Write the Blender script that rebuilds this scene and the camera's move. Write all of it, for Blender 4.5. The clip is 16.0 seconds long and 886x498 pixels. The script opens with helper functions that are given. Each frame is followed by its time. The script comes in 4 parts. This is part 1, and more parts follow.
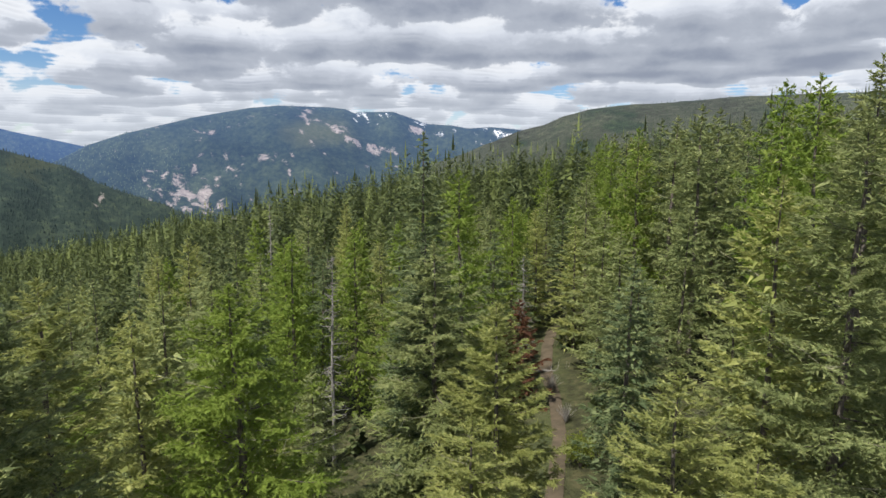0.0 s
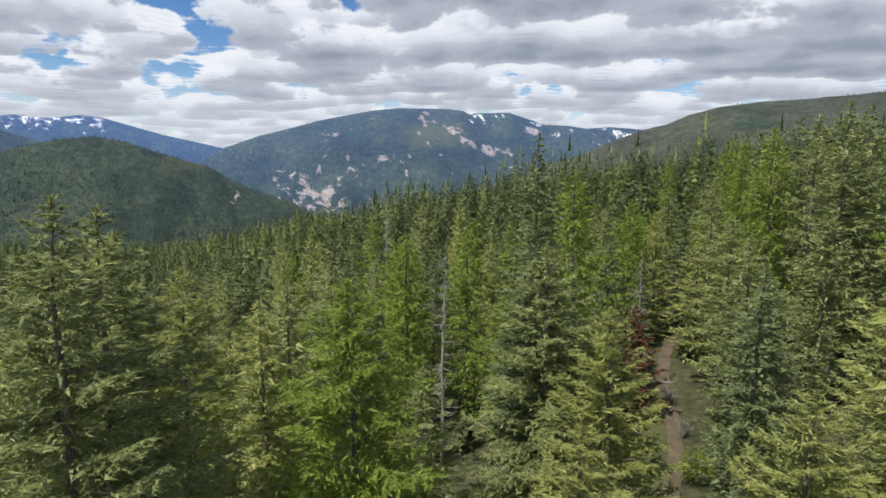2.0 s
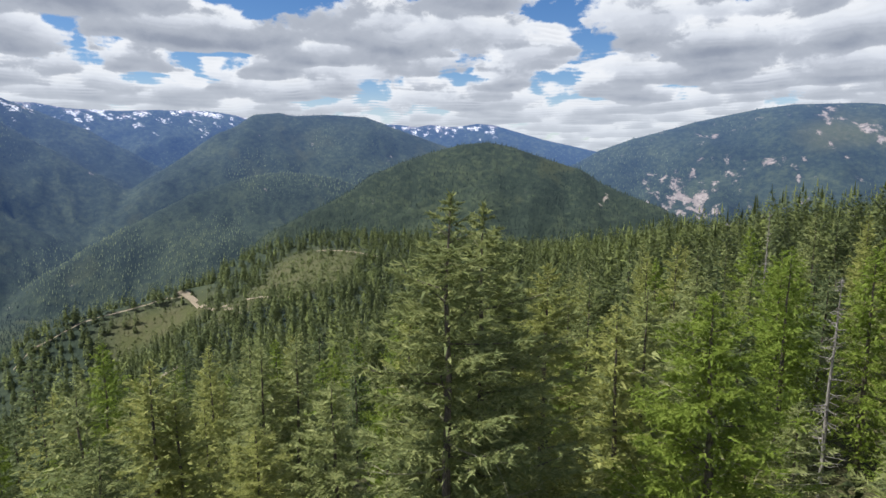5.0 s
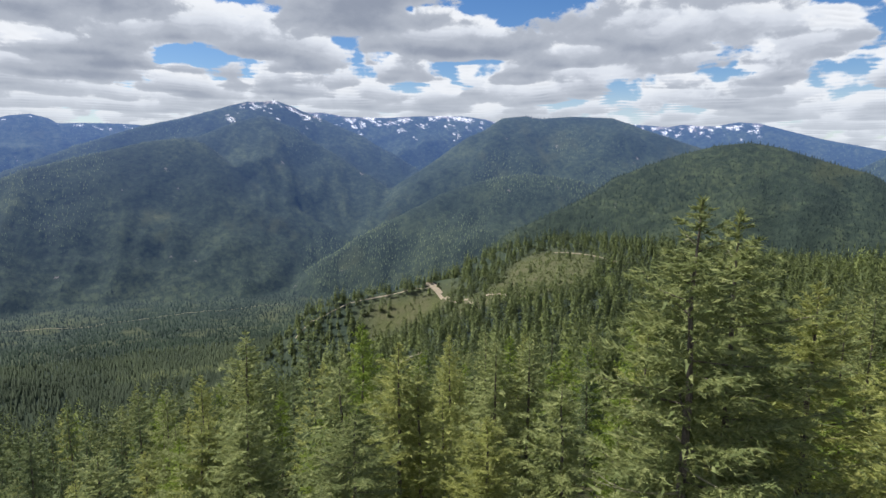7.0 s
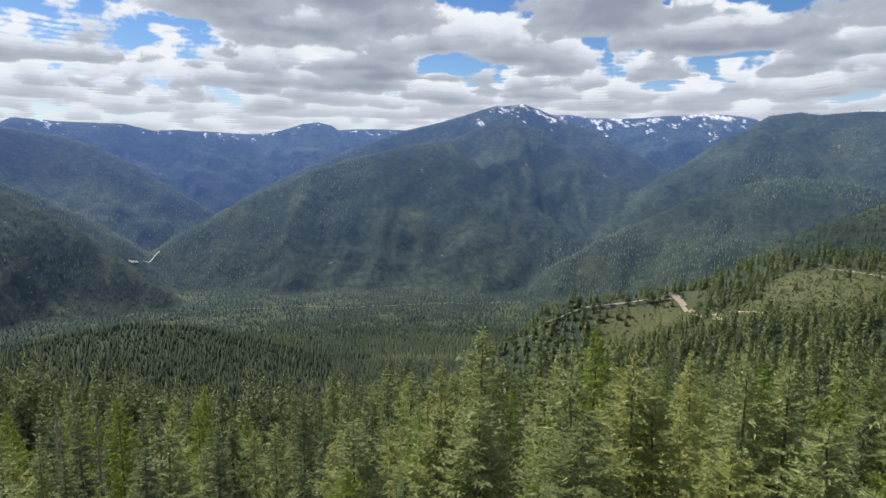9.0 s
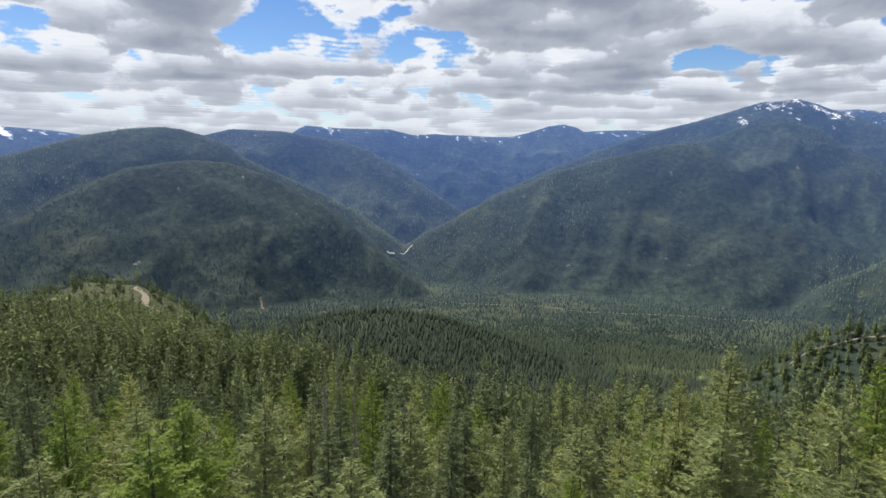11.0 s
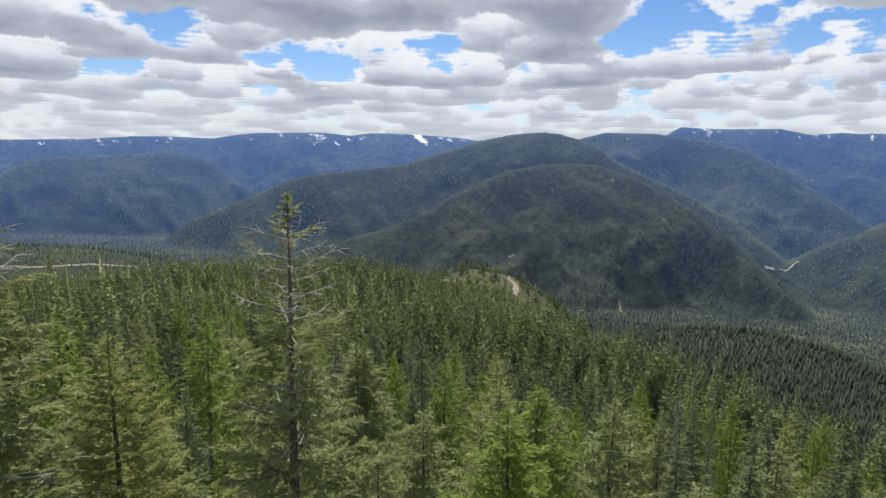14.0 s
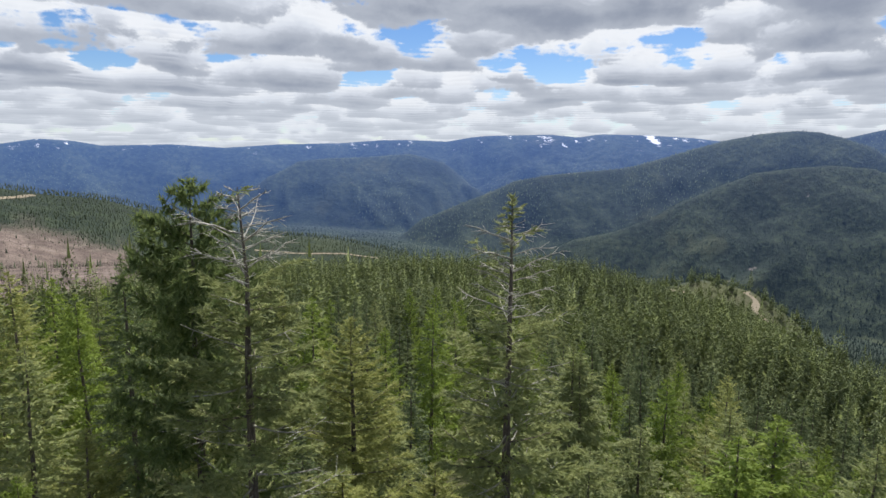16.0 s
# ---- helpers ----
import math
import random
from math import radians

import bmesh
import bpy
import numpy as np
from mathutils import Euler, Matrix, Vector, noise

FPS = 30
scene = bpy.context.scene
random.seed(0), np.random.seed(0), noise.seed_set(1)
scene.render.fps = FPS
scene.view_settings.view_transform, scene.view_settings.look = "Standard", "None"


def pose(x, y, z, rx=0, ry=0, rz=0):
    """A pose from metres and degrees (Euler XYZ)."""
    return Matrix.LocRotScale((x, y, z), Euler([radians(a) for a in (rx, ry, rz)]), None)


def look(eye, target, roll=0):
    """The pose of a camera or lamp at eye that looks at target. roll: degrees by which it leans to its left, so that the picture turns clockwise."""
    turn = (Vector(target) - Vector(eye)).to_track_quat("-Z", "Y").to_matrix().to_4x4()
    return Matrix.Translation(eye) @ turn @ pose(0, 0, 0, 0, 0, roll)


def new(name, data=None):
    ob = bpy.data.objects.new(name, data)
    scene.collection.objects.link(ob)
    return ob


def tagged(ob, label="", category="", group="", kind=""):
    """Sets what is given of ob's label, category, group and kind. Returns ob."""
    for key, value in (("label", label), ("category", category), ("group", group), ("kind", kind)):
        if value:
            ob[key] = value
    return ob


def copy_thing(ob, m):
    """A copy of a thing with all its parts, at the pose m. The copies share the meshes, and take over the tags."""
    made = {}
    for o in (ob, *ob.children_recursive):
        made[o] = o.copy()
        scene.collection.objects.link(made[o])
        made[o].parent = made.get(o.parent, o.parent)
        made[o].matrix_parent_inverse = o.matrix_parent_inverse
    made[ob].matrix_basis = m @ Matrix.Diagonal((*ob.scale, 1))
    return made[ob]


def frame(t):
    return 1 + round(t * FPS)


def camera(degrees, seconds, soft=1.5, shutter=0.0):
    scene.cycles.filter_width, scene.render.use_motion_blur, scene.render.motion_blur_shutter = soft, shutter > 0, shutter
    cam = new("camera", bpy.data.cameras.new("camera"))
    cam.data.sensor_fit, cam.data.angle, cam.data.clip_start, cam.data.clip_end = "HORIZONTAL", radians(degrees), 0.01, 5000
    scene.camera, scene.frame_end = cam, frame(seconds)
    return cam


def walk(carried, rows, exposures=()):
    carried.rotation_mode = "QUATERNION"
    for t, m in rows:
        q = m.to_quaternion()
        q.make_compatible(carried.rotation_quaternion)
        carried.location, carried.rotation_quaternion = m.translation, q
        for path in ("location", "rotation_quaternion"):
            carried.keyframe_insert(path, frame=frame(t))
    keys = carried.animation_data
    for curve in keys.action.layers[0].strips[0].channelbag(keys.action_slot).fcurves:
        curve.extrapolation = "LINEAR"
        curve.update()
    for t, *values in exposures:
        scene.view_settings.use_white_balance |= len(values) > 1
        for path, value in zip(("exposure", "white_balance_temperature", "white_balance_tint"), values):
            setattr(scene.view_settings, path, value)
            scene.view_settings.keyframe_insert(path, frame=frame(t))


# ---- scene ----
cam = camera(71.1, 16.0, 1.5)

# ------------------------------------------------------------------ camera: a slow turn to the left on the spot
TURN = [(0.0, 0.0), (0.5, 0.35), (1.0, 2.23), (1.5, 5.38), (2.0, 10.47), (2.5, 15.97), (3.0, 21.46), (3.5, 26.99), (4.0, 32.51),
        (5.0, 43.5), (6.0, 54.48), (6.5, 60.0), (7.0, 65.49), (7.5, 70.99), (8.0, 76.5), (8.5, 81.97), (9.0, 87.47), (10.0, 98.46),
        (11.0, 109.46), (11.5, 114.96), (12.0, 120.46), (12.5, 125.91), (13.0, 131.41), (13.5, 136.92), (14.0, 142.44), (14.5, 147.95),
        (15.0, 153.43), (15.5, 158.91), (16.0, 162.93)]
walk(cam, [(t, pose(0, 0, 0, 90 - 8.26, -0.48, yaw)) for t, yaw in TURN])

# ------------------------------------------------------------------ sky, clouds and sun
SUN_BEARING, SUN_HEIGHT = 142.0, 57.0


def bearing_vector(b):
    """Unit vector on the plan at a bearing in degrees, to the left of +y."""
    return Vector((-math.sin(radians(b)), math.cos(radians(b)), 0))


def link(tree, a, b):
    tree.links.new(a, b)


def math_node(tree, op, a, b=None, clamp=False):
    n = tree.nodes.new("ShaderNodeMath")
    n.operation, n.use_clamp = op, clamp
    for i, v in enumerate((a, b)):
        if v is None:
            continue
        if isinstance(v, (int, float)):
            n.inputs[i].default_value = v
        else:
            link(tree, v, n.inputs[i])
    return n.outputs[0]


def noise_node(tree, vec, scale, detail=4.0, rough=0.55, distort=0.0):
    n = tree.nodes.new("ShaderNodeTexNoise")
    n.inputs["Scale"].default_value, n.inputs["Detail"].default_value = scale, detail
    n.inputs["Roughness"].default_value, n.inputs["Distortion"].default_value = rough, distort
    if vec is not None:
        link(tree, vec, n.inputs["Vector"])
    return n.outputs["Fac"]


def ramp_node(tree, fac, stops):
    n = tree.nodes.new("ShaderNodeValToRGB")
    el = n.color_ramp.elements
    while len(el) < len(stops):
        el.new(0.5)
    for e, (p, c) in zip(el, stops):
        e.position, e.color = p, (*c, 1) if len(c) == 3 else c
    link(tree, fac, n.inputs["Fac"])
    return n.outputs["Color"]


def mix_node(tree, fac, a, b, blend="MIX"):
    n = tree.nodes.new("ShaderNodeMix")
    n.data_type, n.blend_type = "RGBA", blend
    for sock, v in ((n.inputs[0], fac), (n.inputs[6], a), (n.inputs[7], b)):
        if isinstance(v, (int, float)):
            sock.default_value = v
        elif isinstance(v, tuple):
            sock.default_value = (*v, 1)
        else:
            link(tree, v, sock)
    return n.outputs[2]


def smooth_node(tree, v, lo, hi):
    n = tree.nodes.new("ShaderNodeMapRange")
    n.interpolation_type = "SMOOTHSTEP"
    n.inputs["From Min"].default_value, n.inputs["From Max"].default_value = lo, hi
    link(tree, v, n.inputs["Value"])
    return n.outputs["Result"]


# breaks and thick parts of the cloud layer: bearing, height, half width and half height in degrees, strength
BREAKS = ((25.0, 10.6, 7.8, 1.1, 0.16), (29.2, 7.2, 2.5, 0.6, 0.12), (38.9, 7.1, 2.3, 0.5, 0.10), (43.7, 4.4, 2.8, 0.5, 0.12),
          (87.3, 8.4, 3.3, 0.9, 0.16), (67.7, 13.1, 2.3, 0.7, 0.15), (66.7, 6.3, 5.2, 0.5, 0.13), (97.4, 8.9, 3.2, 0.5, 0.12),
          (110.9, 9.6, 8.5, 1.5, 0.18), (121.5, 10.5, 6.3, 2.4, 0.22), (148.5, 8.4, 8.8, 1.7, 0.20), (145.6, 10.2, 5.7, 0.8, 0.16),
          (139.2, 4.7, 2.7, 0.5, 0.12), (165.4, 5.1, 2.2, 0.5, 0.10), (196.0, 9.5, 3.9, 1.4, 0.18), (191.4, 7.1, 3.7, 0.8, 0.14),
          (175.1, 7.8, 1.6, 0.5, 0.12), (191.6, 4.5, 2.9, 0.4, 0.10))
THICK = ((-24.4, 9.5, 17.2, 2.9, 0.12), (76.6, 11.1, 7.3, 3.1, 0.10), (135.3, 12.3, 15.7, 1.8, 0.14), (96.2, 11.2, 17.2, 2.1, 0.10), (159.6, 12.5, 10.4, 1.8, 0.12),
         (4.2, 12.7, 10.4, 1.6, 0.08), (98.6, 11.4, 12.0, 2.1, 0.08), (54.0, 10.5, 13.0, 2.1, 0.06))


def make_world():
    world = bpy.data.worlds.new("broken_cloud_sky")
    scene.world = world
    world.use_nodes = True
    nt = world.node_tree
    nt.nodes.clear()
    out = nt.nodes.new("ShaderNodeOutputWorld")
    bg = nt.nodes.new("ShaderNodeBackground")
    bg.inputs["Strength"].default_value = 0.785
    link(nt, bg.outputs[0], out.inputs[0])
    sky = nt.nodes.new("ShaderNodeTexSky")
    sky.sky_type, sky.sun_disc = "NISHITA", False
    sky.sun_elevation, sky.sun_rotation = radians(SUN_HEIGHT), radians(-SUN_BEARING)
    sky.altitude = 1400
    blue = nt.nodes.new("ShaderNodeVectorMath")
    blue.operation = "SCALE"
    blue.inputs["Scale"].default_value = 0.118
    deep = nt.nodes.new("ShaderNodeHueSaturation")
    deep.inputs["Saturation"].default_value = 1.35
    deep.inputs["Hue"].default_value = 0.509
    link(nt, sky.outputs[0], deep.inputs["Color"])
    link(nt, deep.outputs[0], blue.inputs[0])
    tc = nt.nodes.new("ShaderNodeTexCoord")
    sep = nt.nodes.new("ShaderNodeSeparateXYZ")
    link(nt, tc.outputs["Generated"], sep.inputs[0])
    x, y, z = sep.outputs[0], sep.outputs[1], sep.outputs[2]
    bearing = math_node(nt, "MULTIPLY", math_node(nt, "ARCTAN2", math_node(nt, "MULTIPLY", x, -1.0), y), 57.29578)
    bearing = math_node(nt, "MODULO", math_node(nt, "ADD", bearing, 450.0), 360.0)
    elevation = math_node(nt, "MULTIPLY", math_node(nt, "ARCSINE", z), 57.29578)

    def spread(spots):
        """The strongest of several soft ovals, each at a bearing and a height in degrees, with half width and half height."""
        total = None
        for b, e, wb, we, depth in spots:
            db = math_node(nt, "DIVIDE", math_node(nt, "SUBTRACT", bearing, b + 90.0), wb)
            de = math_node(nt, "DIVIDE", math_node(nt, "SUBTRACT", elevation, e), we)
            q = math_node(nt, "ADD", math_node(nt, "MULTIPLY", db, db), math_node(nt, "MULTIPLY", de, de))
            g = math_node(nt, "MULTIPLY", math_node(nt, "SUBTRACT", 1.0, math_node(nt, "MULTIPLY", q, 0.55)), depth)
            total = math_node(nt, "MAXIMUM", g, 0.0 if total is None else total)
        return total

    shift = math_node(nt, "SUBTRACT", math_node(nt, "MULTIPLY", spread(THICK), 0.6), math_node(nt, "MULTIPLY", spread(BREAKS), 0.62))
    zz = math_node(nt, "ADD", math_node(nt, "MAXIMUM", z, 0.0), 0.035)

    def level(rise):
        """Where a ray meets one level of the cloud layer, the base being at height 1."""
        flat = nt.nodes.new("ShaderNodeCombineXYZ")
        k = math_node(nt, "DIVIDE", 1.0 + rise, zz)
        link(nt, math_node(nt, "MULTIPLY", x, k), flat.inputs[0])
        link(nt, math_node(nt, "MULTIPLY", y, k), flat.inputs[1])
        flat.inputs[2].default_value = 3.1 + 1.3 * rise
        return flat.outputs[0]

    low = smooth_node(nt, z, 0.035, 0.13)
    sky_now = blue.outputs[0]
    broad = noise_node(nt, level(0.0), 0.33, 2.0, 0.5)
    # round heaps and puffs
    puff = nt.nodes.new("ShaderNodeVectorMath")
    puff.operation = "MULTIPLY"
    puff.inputs[1].default_value = (1, 1, 1.7)
    link(nt, tc.outputs["Generated"], puff.inputs[0])
    heap = noise_node(nt, puff.outputs[0], 9.0, 2.0, 0.5)
    billow = noise_node(nt, puff.outputs[0], 24.0, 5.0, 0.58, 0.2)
    round_part = math_node(nt, "ADD", math_node(nt, "MULTIPLY", heap, 0.20), math_node(nt, "MULTIPLY", billow, 0.26))
    lump = math_node(nt, "ADD", math_node(nt, "ADD", math_node(nt, "MULTIPLY", broad, 0.28), math_node(nt, "SUBTRACT", round_part, 0.19)), shift)
    # from the sunlit tops down to the flat grey bases, each level hides the one above
    levels = ((0.30, (0.90, 0.92, 0.95)), (0.26, (0.92, 0.935, 0.96)), (0.22, (0.92, 0.935, 0.96)), (0.18, (0.90, 0.92, 0.95)), (0.14, (0.84, 0.87, 0.915)),
              (0.10, (0.76, 0.795, 0.855)), (0.065, (0.66, 0.695, 0.76)), (0.03, (0.55, 0.585, 0.65)), (0.0, (0.47, 0.505, 0.57)))
    for rise, tint in levels:
        n = noise_node(nt, level(rise), 1.25, 1.5, 0.45)
        dens = math_node(nt, "ADD", math_node(nt, "MULTIPLY", n, 0.72), lump)
        edge = 0.545 - 0.14 * rise if rise < 0.15 else 0.524 + 0.20 * (rise - 0.15)
        cover = smooth_node(nt, dens, edge - 0.01, edge + 0.045)
        deep_grey = smooth_node(nt, dens, edge + 0.02, edge + 0.22)
        shaded = mix_node(nt, math_node(nt, "MULTIPLY", deep_grey, 0.75 if rise < 0.1 else 0.35), (tint[0] * 0.975, tint[1] * 0.99, min(1.0, tint[2] * 1.02)), (0.24, 0.28, 0.37))
        sky_now = mix_node(nt, cover, sky_now, shaded)
    # far off the air between pales the clouds
    veil = math_node(nt, "SUBTRACT", 0.5, math_node(nt, "MULTIPLY", low, 0.5))
    link(nt, mix_node(nt, veil, sky_now, (0.72, 0.775, 0.85)), bg.inputs["Color"])


make_world()
sun = new("sun", bpy.data.lights.new("sun", "SUN"))
sun.data.energy, sun.data.angle, sun.data.color = 5.0, radians(1.0), (1.0, 0.955, 0.88)
toward = bearing_vector(SUN_BEARING) * math.cos(radians(SUN_HEIGHT)) + Vector((0, 0, math.sin(radians(SUN_HEIGHT))))
sun.matrix_world = look(toward * 500, (0, 0, 0))
scene.view_settings.exposure = 0.33


# ------------------------------------------------------------------ materials
def material(name, rough=0.9):
    m = bpy.data.materials.new(name)
    m.use_nodes = True
    nt = m.node_tree
    b = nt.nodes["Principled BSDF"]
    b.inputs["Roughness"].default_value = rough
    b.inputs["Specular IOR Level"].default_value = 0.2
    return m, nt, b


def position(nt):
    return nt.nodes.new("ShaderNodeNewGeometry").outputs["Position"]


def bump(nt, b, height, dist, strength=0.6):
    n = nt.nodes.new("ShaderNodeBump")
    n.inputs["Strength"].default_value, n.inputs["Distance"].default_value = strength, dist
    link(nt, height, n.inputs["Height"])
    link(nt, n.outputs[0], b.inputs["Normal"])


def attribute(nt, name):
    n = nt.nodes.new("ShaderNodeAttribute")
    n.attribute_name = name
    return n


def leaf_shader(name, dark, light, tips, thin=0.46, per_object=True):
    """Needles: a matt leaf that lets some light through; hue varies from tree to tree, from spray to spray and within a spray."""
    m, nt, b = material(name, 0.65)
    pos = position(nt)
    fine = noise_node(nt, pos, 2.2, 3.0)
    if per_object:
        which = nt.nodes.new("ShaderNodeObjectInfo").outputs["Random"]
    else:
        which = attribute(nt, "tone").outputs["Fac"]
    isl = nt.nodes.new("ShaderNodeNewGeometry").outputs["Random Per Island"]
    col = mix_node(nt, which, dark, light)
    col = mix_node(nt, smooth_node(nt, math_node(nt, "ADD", math_node(nt, "MULTIPLY", fine, 0.6), math_node(nt, "MULTIPLY", isl, 0.4)), 0.42, 0.72), col, tips)
    link(nt, col, b.inputs["Base Color"])
    t = nt.nodes.new("ShaderNodeBsdfTranslucent")
    link(nt, mix_node(nt, 0.5, col, tips), t.inputs["Color"])
    mix = nt.nodes.new("ShaderNodeMixShader")
    mix.inputs[0].default_value = thin
    link(nt, b.outputs[0], mix.inputs[1])
    link(nt, t.outputs[0], mix.inputs[2])
    link(nt, mix.outputs[0], nt.nodes["Material Output"].inputs["Surface"])
    return m


FIR = leaf_shader("fir_needles", (0.118, 0.155, 0.060), (0.205, 0.240, 0.090), (0.335, 0.362, 0.148), 0.36)
PALE = leaf_shader("young_fir_needles", (0.205, 0.235, 0.070), (0.270, 0.298, 0.090), (0.41, 0.42, 0.150), 0.42)
SPRUCE = leaf_shader("spruce_needles", (0.075, 0.108, 0.050), (0.125, 0.162, 0.070), (0.215, 0.255, 0.112), 0.32)
LARCH = leaf_shader("larch_needles", (0.135, 0.205, 0.030), (0.175, 0.245, 0.04), (0.26, 0.325, 0.065), 0.42)
PINE = leaf_shader("pine_needles", (0.105, 0.155, 0.052), (0.13, 0.18, 0.06), (0.235, 0.285, 0.105), 0.4)
SHRUB = leaf_shader("shrub_leaves", (0.13, 0.17, 0.025), (0.16, 0.20, 0.03), (0.25, 0.28, 0.05), 0.4)
BROWN = leaf_shader("dry_needles", (0.12, 0.055, 0.03), (0.14, 0.06, 0.035), (0.20, 0.10, 0.06))
WOODS = leaf_shader("forest_needles", (0.060, 0.082, 0.034), (0.158, 0.196, 0.054), (0.165, 0.198, 0.072), 0.27, False)


# blue haze of distance, painted as emission on mountains and far trees
HAZE_COLOUR, HAZE_GLOW = (0.15, 0.34, 1.0, 1), 0.235


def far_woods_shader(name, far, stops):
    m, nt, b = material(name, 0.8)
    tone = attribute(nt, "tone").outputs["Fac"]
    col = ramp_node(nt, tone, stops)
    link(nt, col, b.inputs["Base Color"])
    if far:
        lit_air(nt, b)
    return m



def bark_shader(name, dark, light, scale=3.0):
    m, nt, b = material(name, 0.95)
    pos = position(nt)
    mp = nt.nodes.new("ShaderNodeMapping")
    mp.inputs["Scale"].default_value = (6, 6, 1.2)
    link(nt, pos, mp.inputs["Vector"])
    n = noise_node(nt, mp.outputs[0], scale, 5.0, 0.65)
    link(nt, mix_node(nt, smooth_node(nt, n, 0.35, 0.68), dark, light), b.inputs["Base Color"])
    bump(nt, b, n, 0.03, 0.8)
    return m


BARK = bark_shader("bark", (0.085, 0.070, 0.058), (0.20, 0.172, 0.148))
DEADWOOD = bark_shader("grey_deadwood", (0.15, 0.14, 0.125), (0.32, 0.305, 0.275))
BLEACHED = bark_shader("bleached_twigs", (0.24, 0.23, 0.20), (0.50, 0.48, 0.43))
LICHEN_TWIG = bark_shader("lichened_twigs", (0.22, 0.21, 0.13), (0.44, 0.42, 0.29))


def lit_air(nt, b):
    """Haze painted on: a blue emission on far surfaces that grows with distance."""
    b.inputs["Emission Color"].default_value = HAZE_COLOUR
    link(nt, math_node(nt, "MULTIPLY", attribute(nt, "air").outputs["Fac"], HAZE_GLOW), b.inputs["Emission Strength"])


def ground_shader(name, far):
    m, nt, b = material(name, 0.95)
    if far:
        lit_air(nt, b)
    pos = position(nt)
    cover = attribute(nt, "cover")
    sep = nt.nodes.new("ShaderNodeSeparateColor")
    link(nt, cover.outputs["Color"], sep.inputs[0])
    fine = noise_node(nt, pos, 0.9, 6.0, 0.65)
    mid = noise_node(nt, pos, 0.035, 8.0, 0.68)
    wide = noise_node(nt, pos, 0.004, 5.0, 0.55)
    floor_near = ramp_node(nt, fine, [(0.3, (0.022, 0.022, 0.012)), (0.5, (0.052, 0.055, 0.024)), (0.7, (0.10, 0.09, 0.045))])
    wood = ramp_node(nt, math_node(nt, "ADD", math_node(nt, "MULTIPLY", mid, 0.6), math_node(nt, "MULTIPLY", wide, 0.4)),
                     [(0.36, (0.014, 0.024, 0.019)), (0.5, (0.028, 0.043, 0.030)), (0.64, (0.062, 0.080, 0.045))])
    dist = nt.nodes.new("ShaderNodeVectorMath")
    dist.operation = "LENGTH"
    link(nt, pos, dist.inputs[0])
    col = mix_node(nt, smooth_node(nt, dist.outputs["Value"], 120, 500), floor_near, wood)
    grass = ramp_node(nt, math_node(nt, "ADD", math_node(nt, "MULTIPLY", fine, 0.4), math_node(nt, "MULTIPLY", mid, 0.6)),
                      [(0.3, (0.036, 0.048, 0.018)), (0.46, (0.072, 0.082, 0.032)), (0.56, (0.085, 0.086, 0.044)), (0.72, (0.125, 0.115, 0.07))])
    rock = ramp_node(nt, mid, [(0.3, (0.14, 0.125, 0.115)), (0.5, (0.25, 0.215, 0.195)), (0.7, (0.38, 0.34, 0.31))])
    ragged = math_node(nt, "MULTIPLY", math_node(nt, "SUBTRACT", noise_node(nt, pos, 0.075, 5.0, 0.75), 0.5), 2.6)

    def edge(channel):
        """Ragged borders for what lies open."""
        there = smooth_node(nt, channel, 0.02, 0.2)
        return math_node(nt, "MULTIPLY", there, smooth_node(nt, math_node(nt, "ADD", channel, ragged), 0.25, 0.75))

    col = mix_node(nt, sep.outputs[1], col, grass)
    col = mix_node(nt, edge(sep.outputs[0]), col, rock)
    col = mix_node(nt, edge(sep.outputs[2]), col, (0.86, 0.87, 0.9))
    scorched = ramp_node(nt, mid, [(0.3, (0.08, 0.062, 0.054)), (0.5, (0.155, 0.12, 0.104)), (0.7, (0.26, 0.21, 0.185))])
    col = mix_node(nt, attribute(nt, "burnt").outputs["Fac"], col, scorched)
    link(nt, col, b.inputs["Base Color"])
    bump(nt, b, mid, 12.0, 0.5)
    return m


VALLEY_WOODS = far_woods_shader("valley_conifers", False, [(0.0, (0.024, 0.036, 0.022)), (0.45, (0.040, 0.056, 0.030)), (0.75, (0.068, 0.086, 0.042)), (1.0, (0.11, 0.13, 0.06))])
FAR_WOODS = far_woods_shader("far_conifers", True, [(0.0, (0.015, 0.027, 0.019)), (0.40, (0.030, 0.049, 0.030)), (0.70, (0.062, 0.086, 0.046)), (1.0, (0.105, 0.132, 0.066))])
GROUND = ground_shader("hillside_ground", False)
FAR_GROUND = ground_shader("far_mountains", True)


def dirt_shader(name, dark, light):
    m, nt, b = material(name, 0.95)
    n = noise_node(nt, position(nt), 0.6, 6.0, 0.6)
    link(nt, ramp_node(nt, n, [(0.3, dark), (0.7, light)]), b.inputs["Base Color"])
    return m


DIRT = dirt_shader("road_dirt", (0.20, 0.165, 0.12), (0.36, 0.31, 0.235))
TRAIL = dirt_shader("trail_earth", (0.05, 0.042, 0.026), (0.135, 0.105, 0.072))
WATER, _nt, _b = material("river_water", 0.25)
link(_nt, ramp_node(_nt, noise_node(_nt, position(_nt), 0.05, 4.0), [(0.3, (0.30, 0.31, 0.27)), (0.7, (0.46, 0.46, 0.40))]), _b.inputs["Base Color"])


# ------------------------------------------------------------------ the lie of the land
def lattice(ix, iy, seed):
    h = (ix * 374761393 + iy * 668265263 + seed * 974634777) & 0x7FFFFFFF
    h = ((h ^ (h >> 13)) * 1274126177) & 0x7FFFFFFF
    return ((h ^ (h >> 16)) & 0xFFFF) / 65535.0


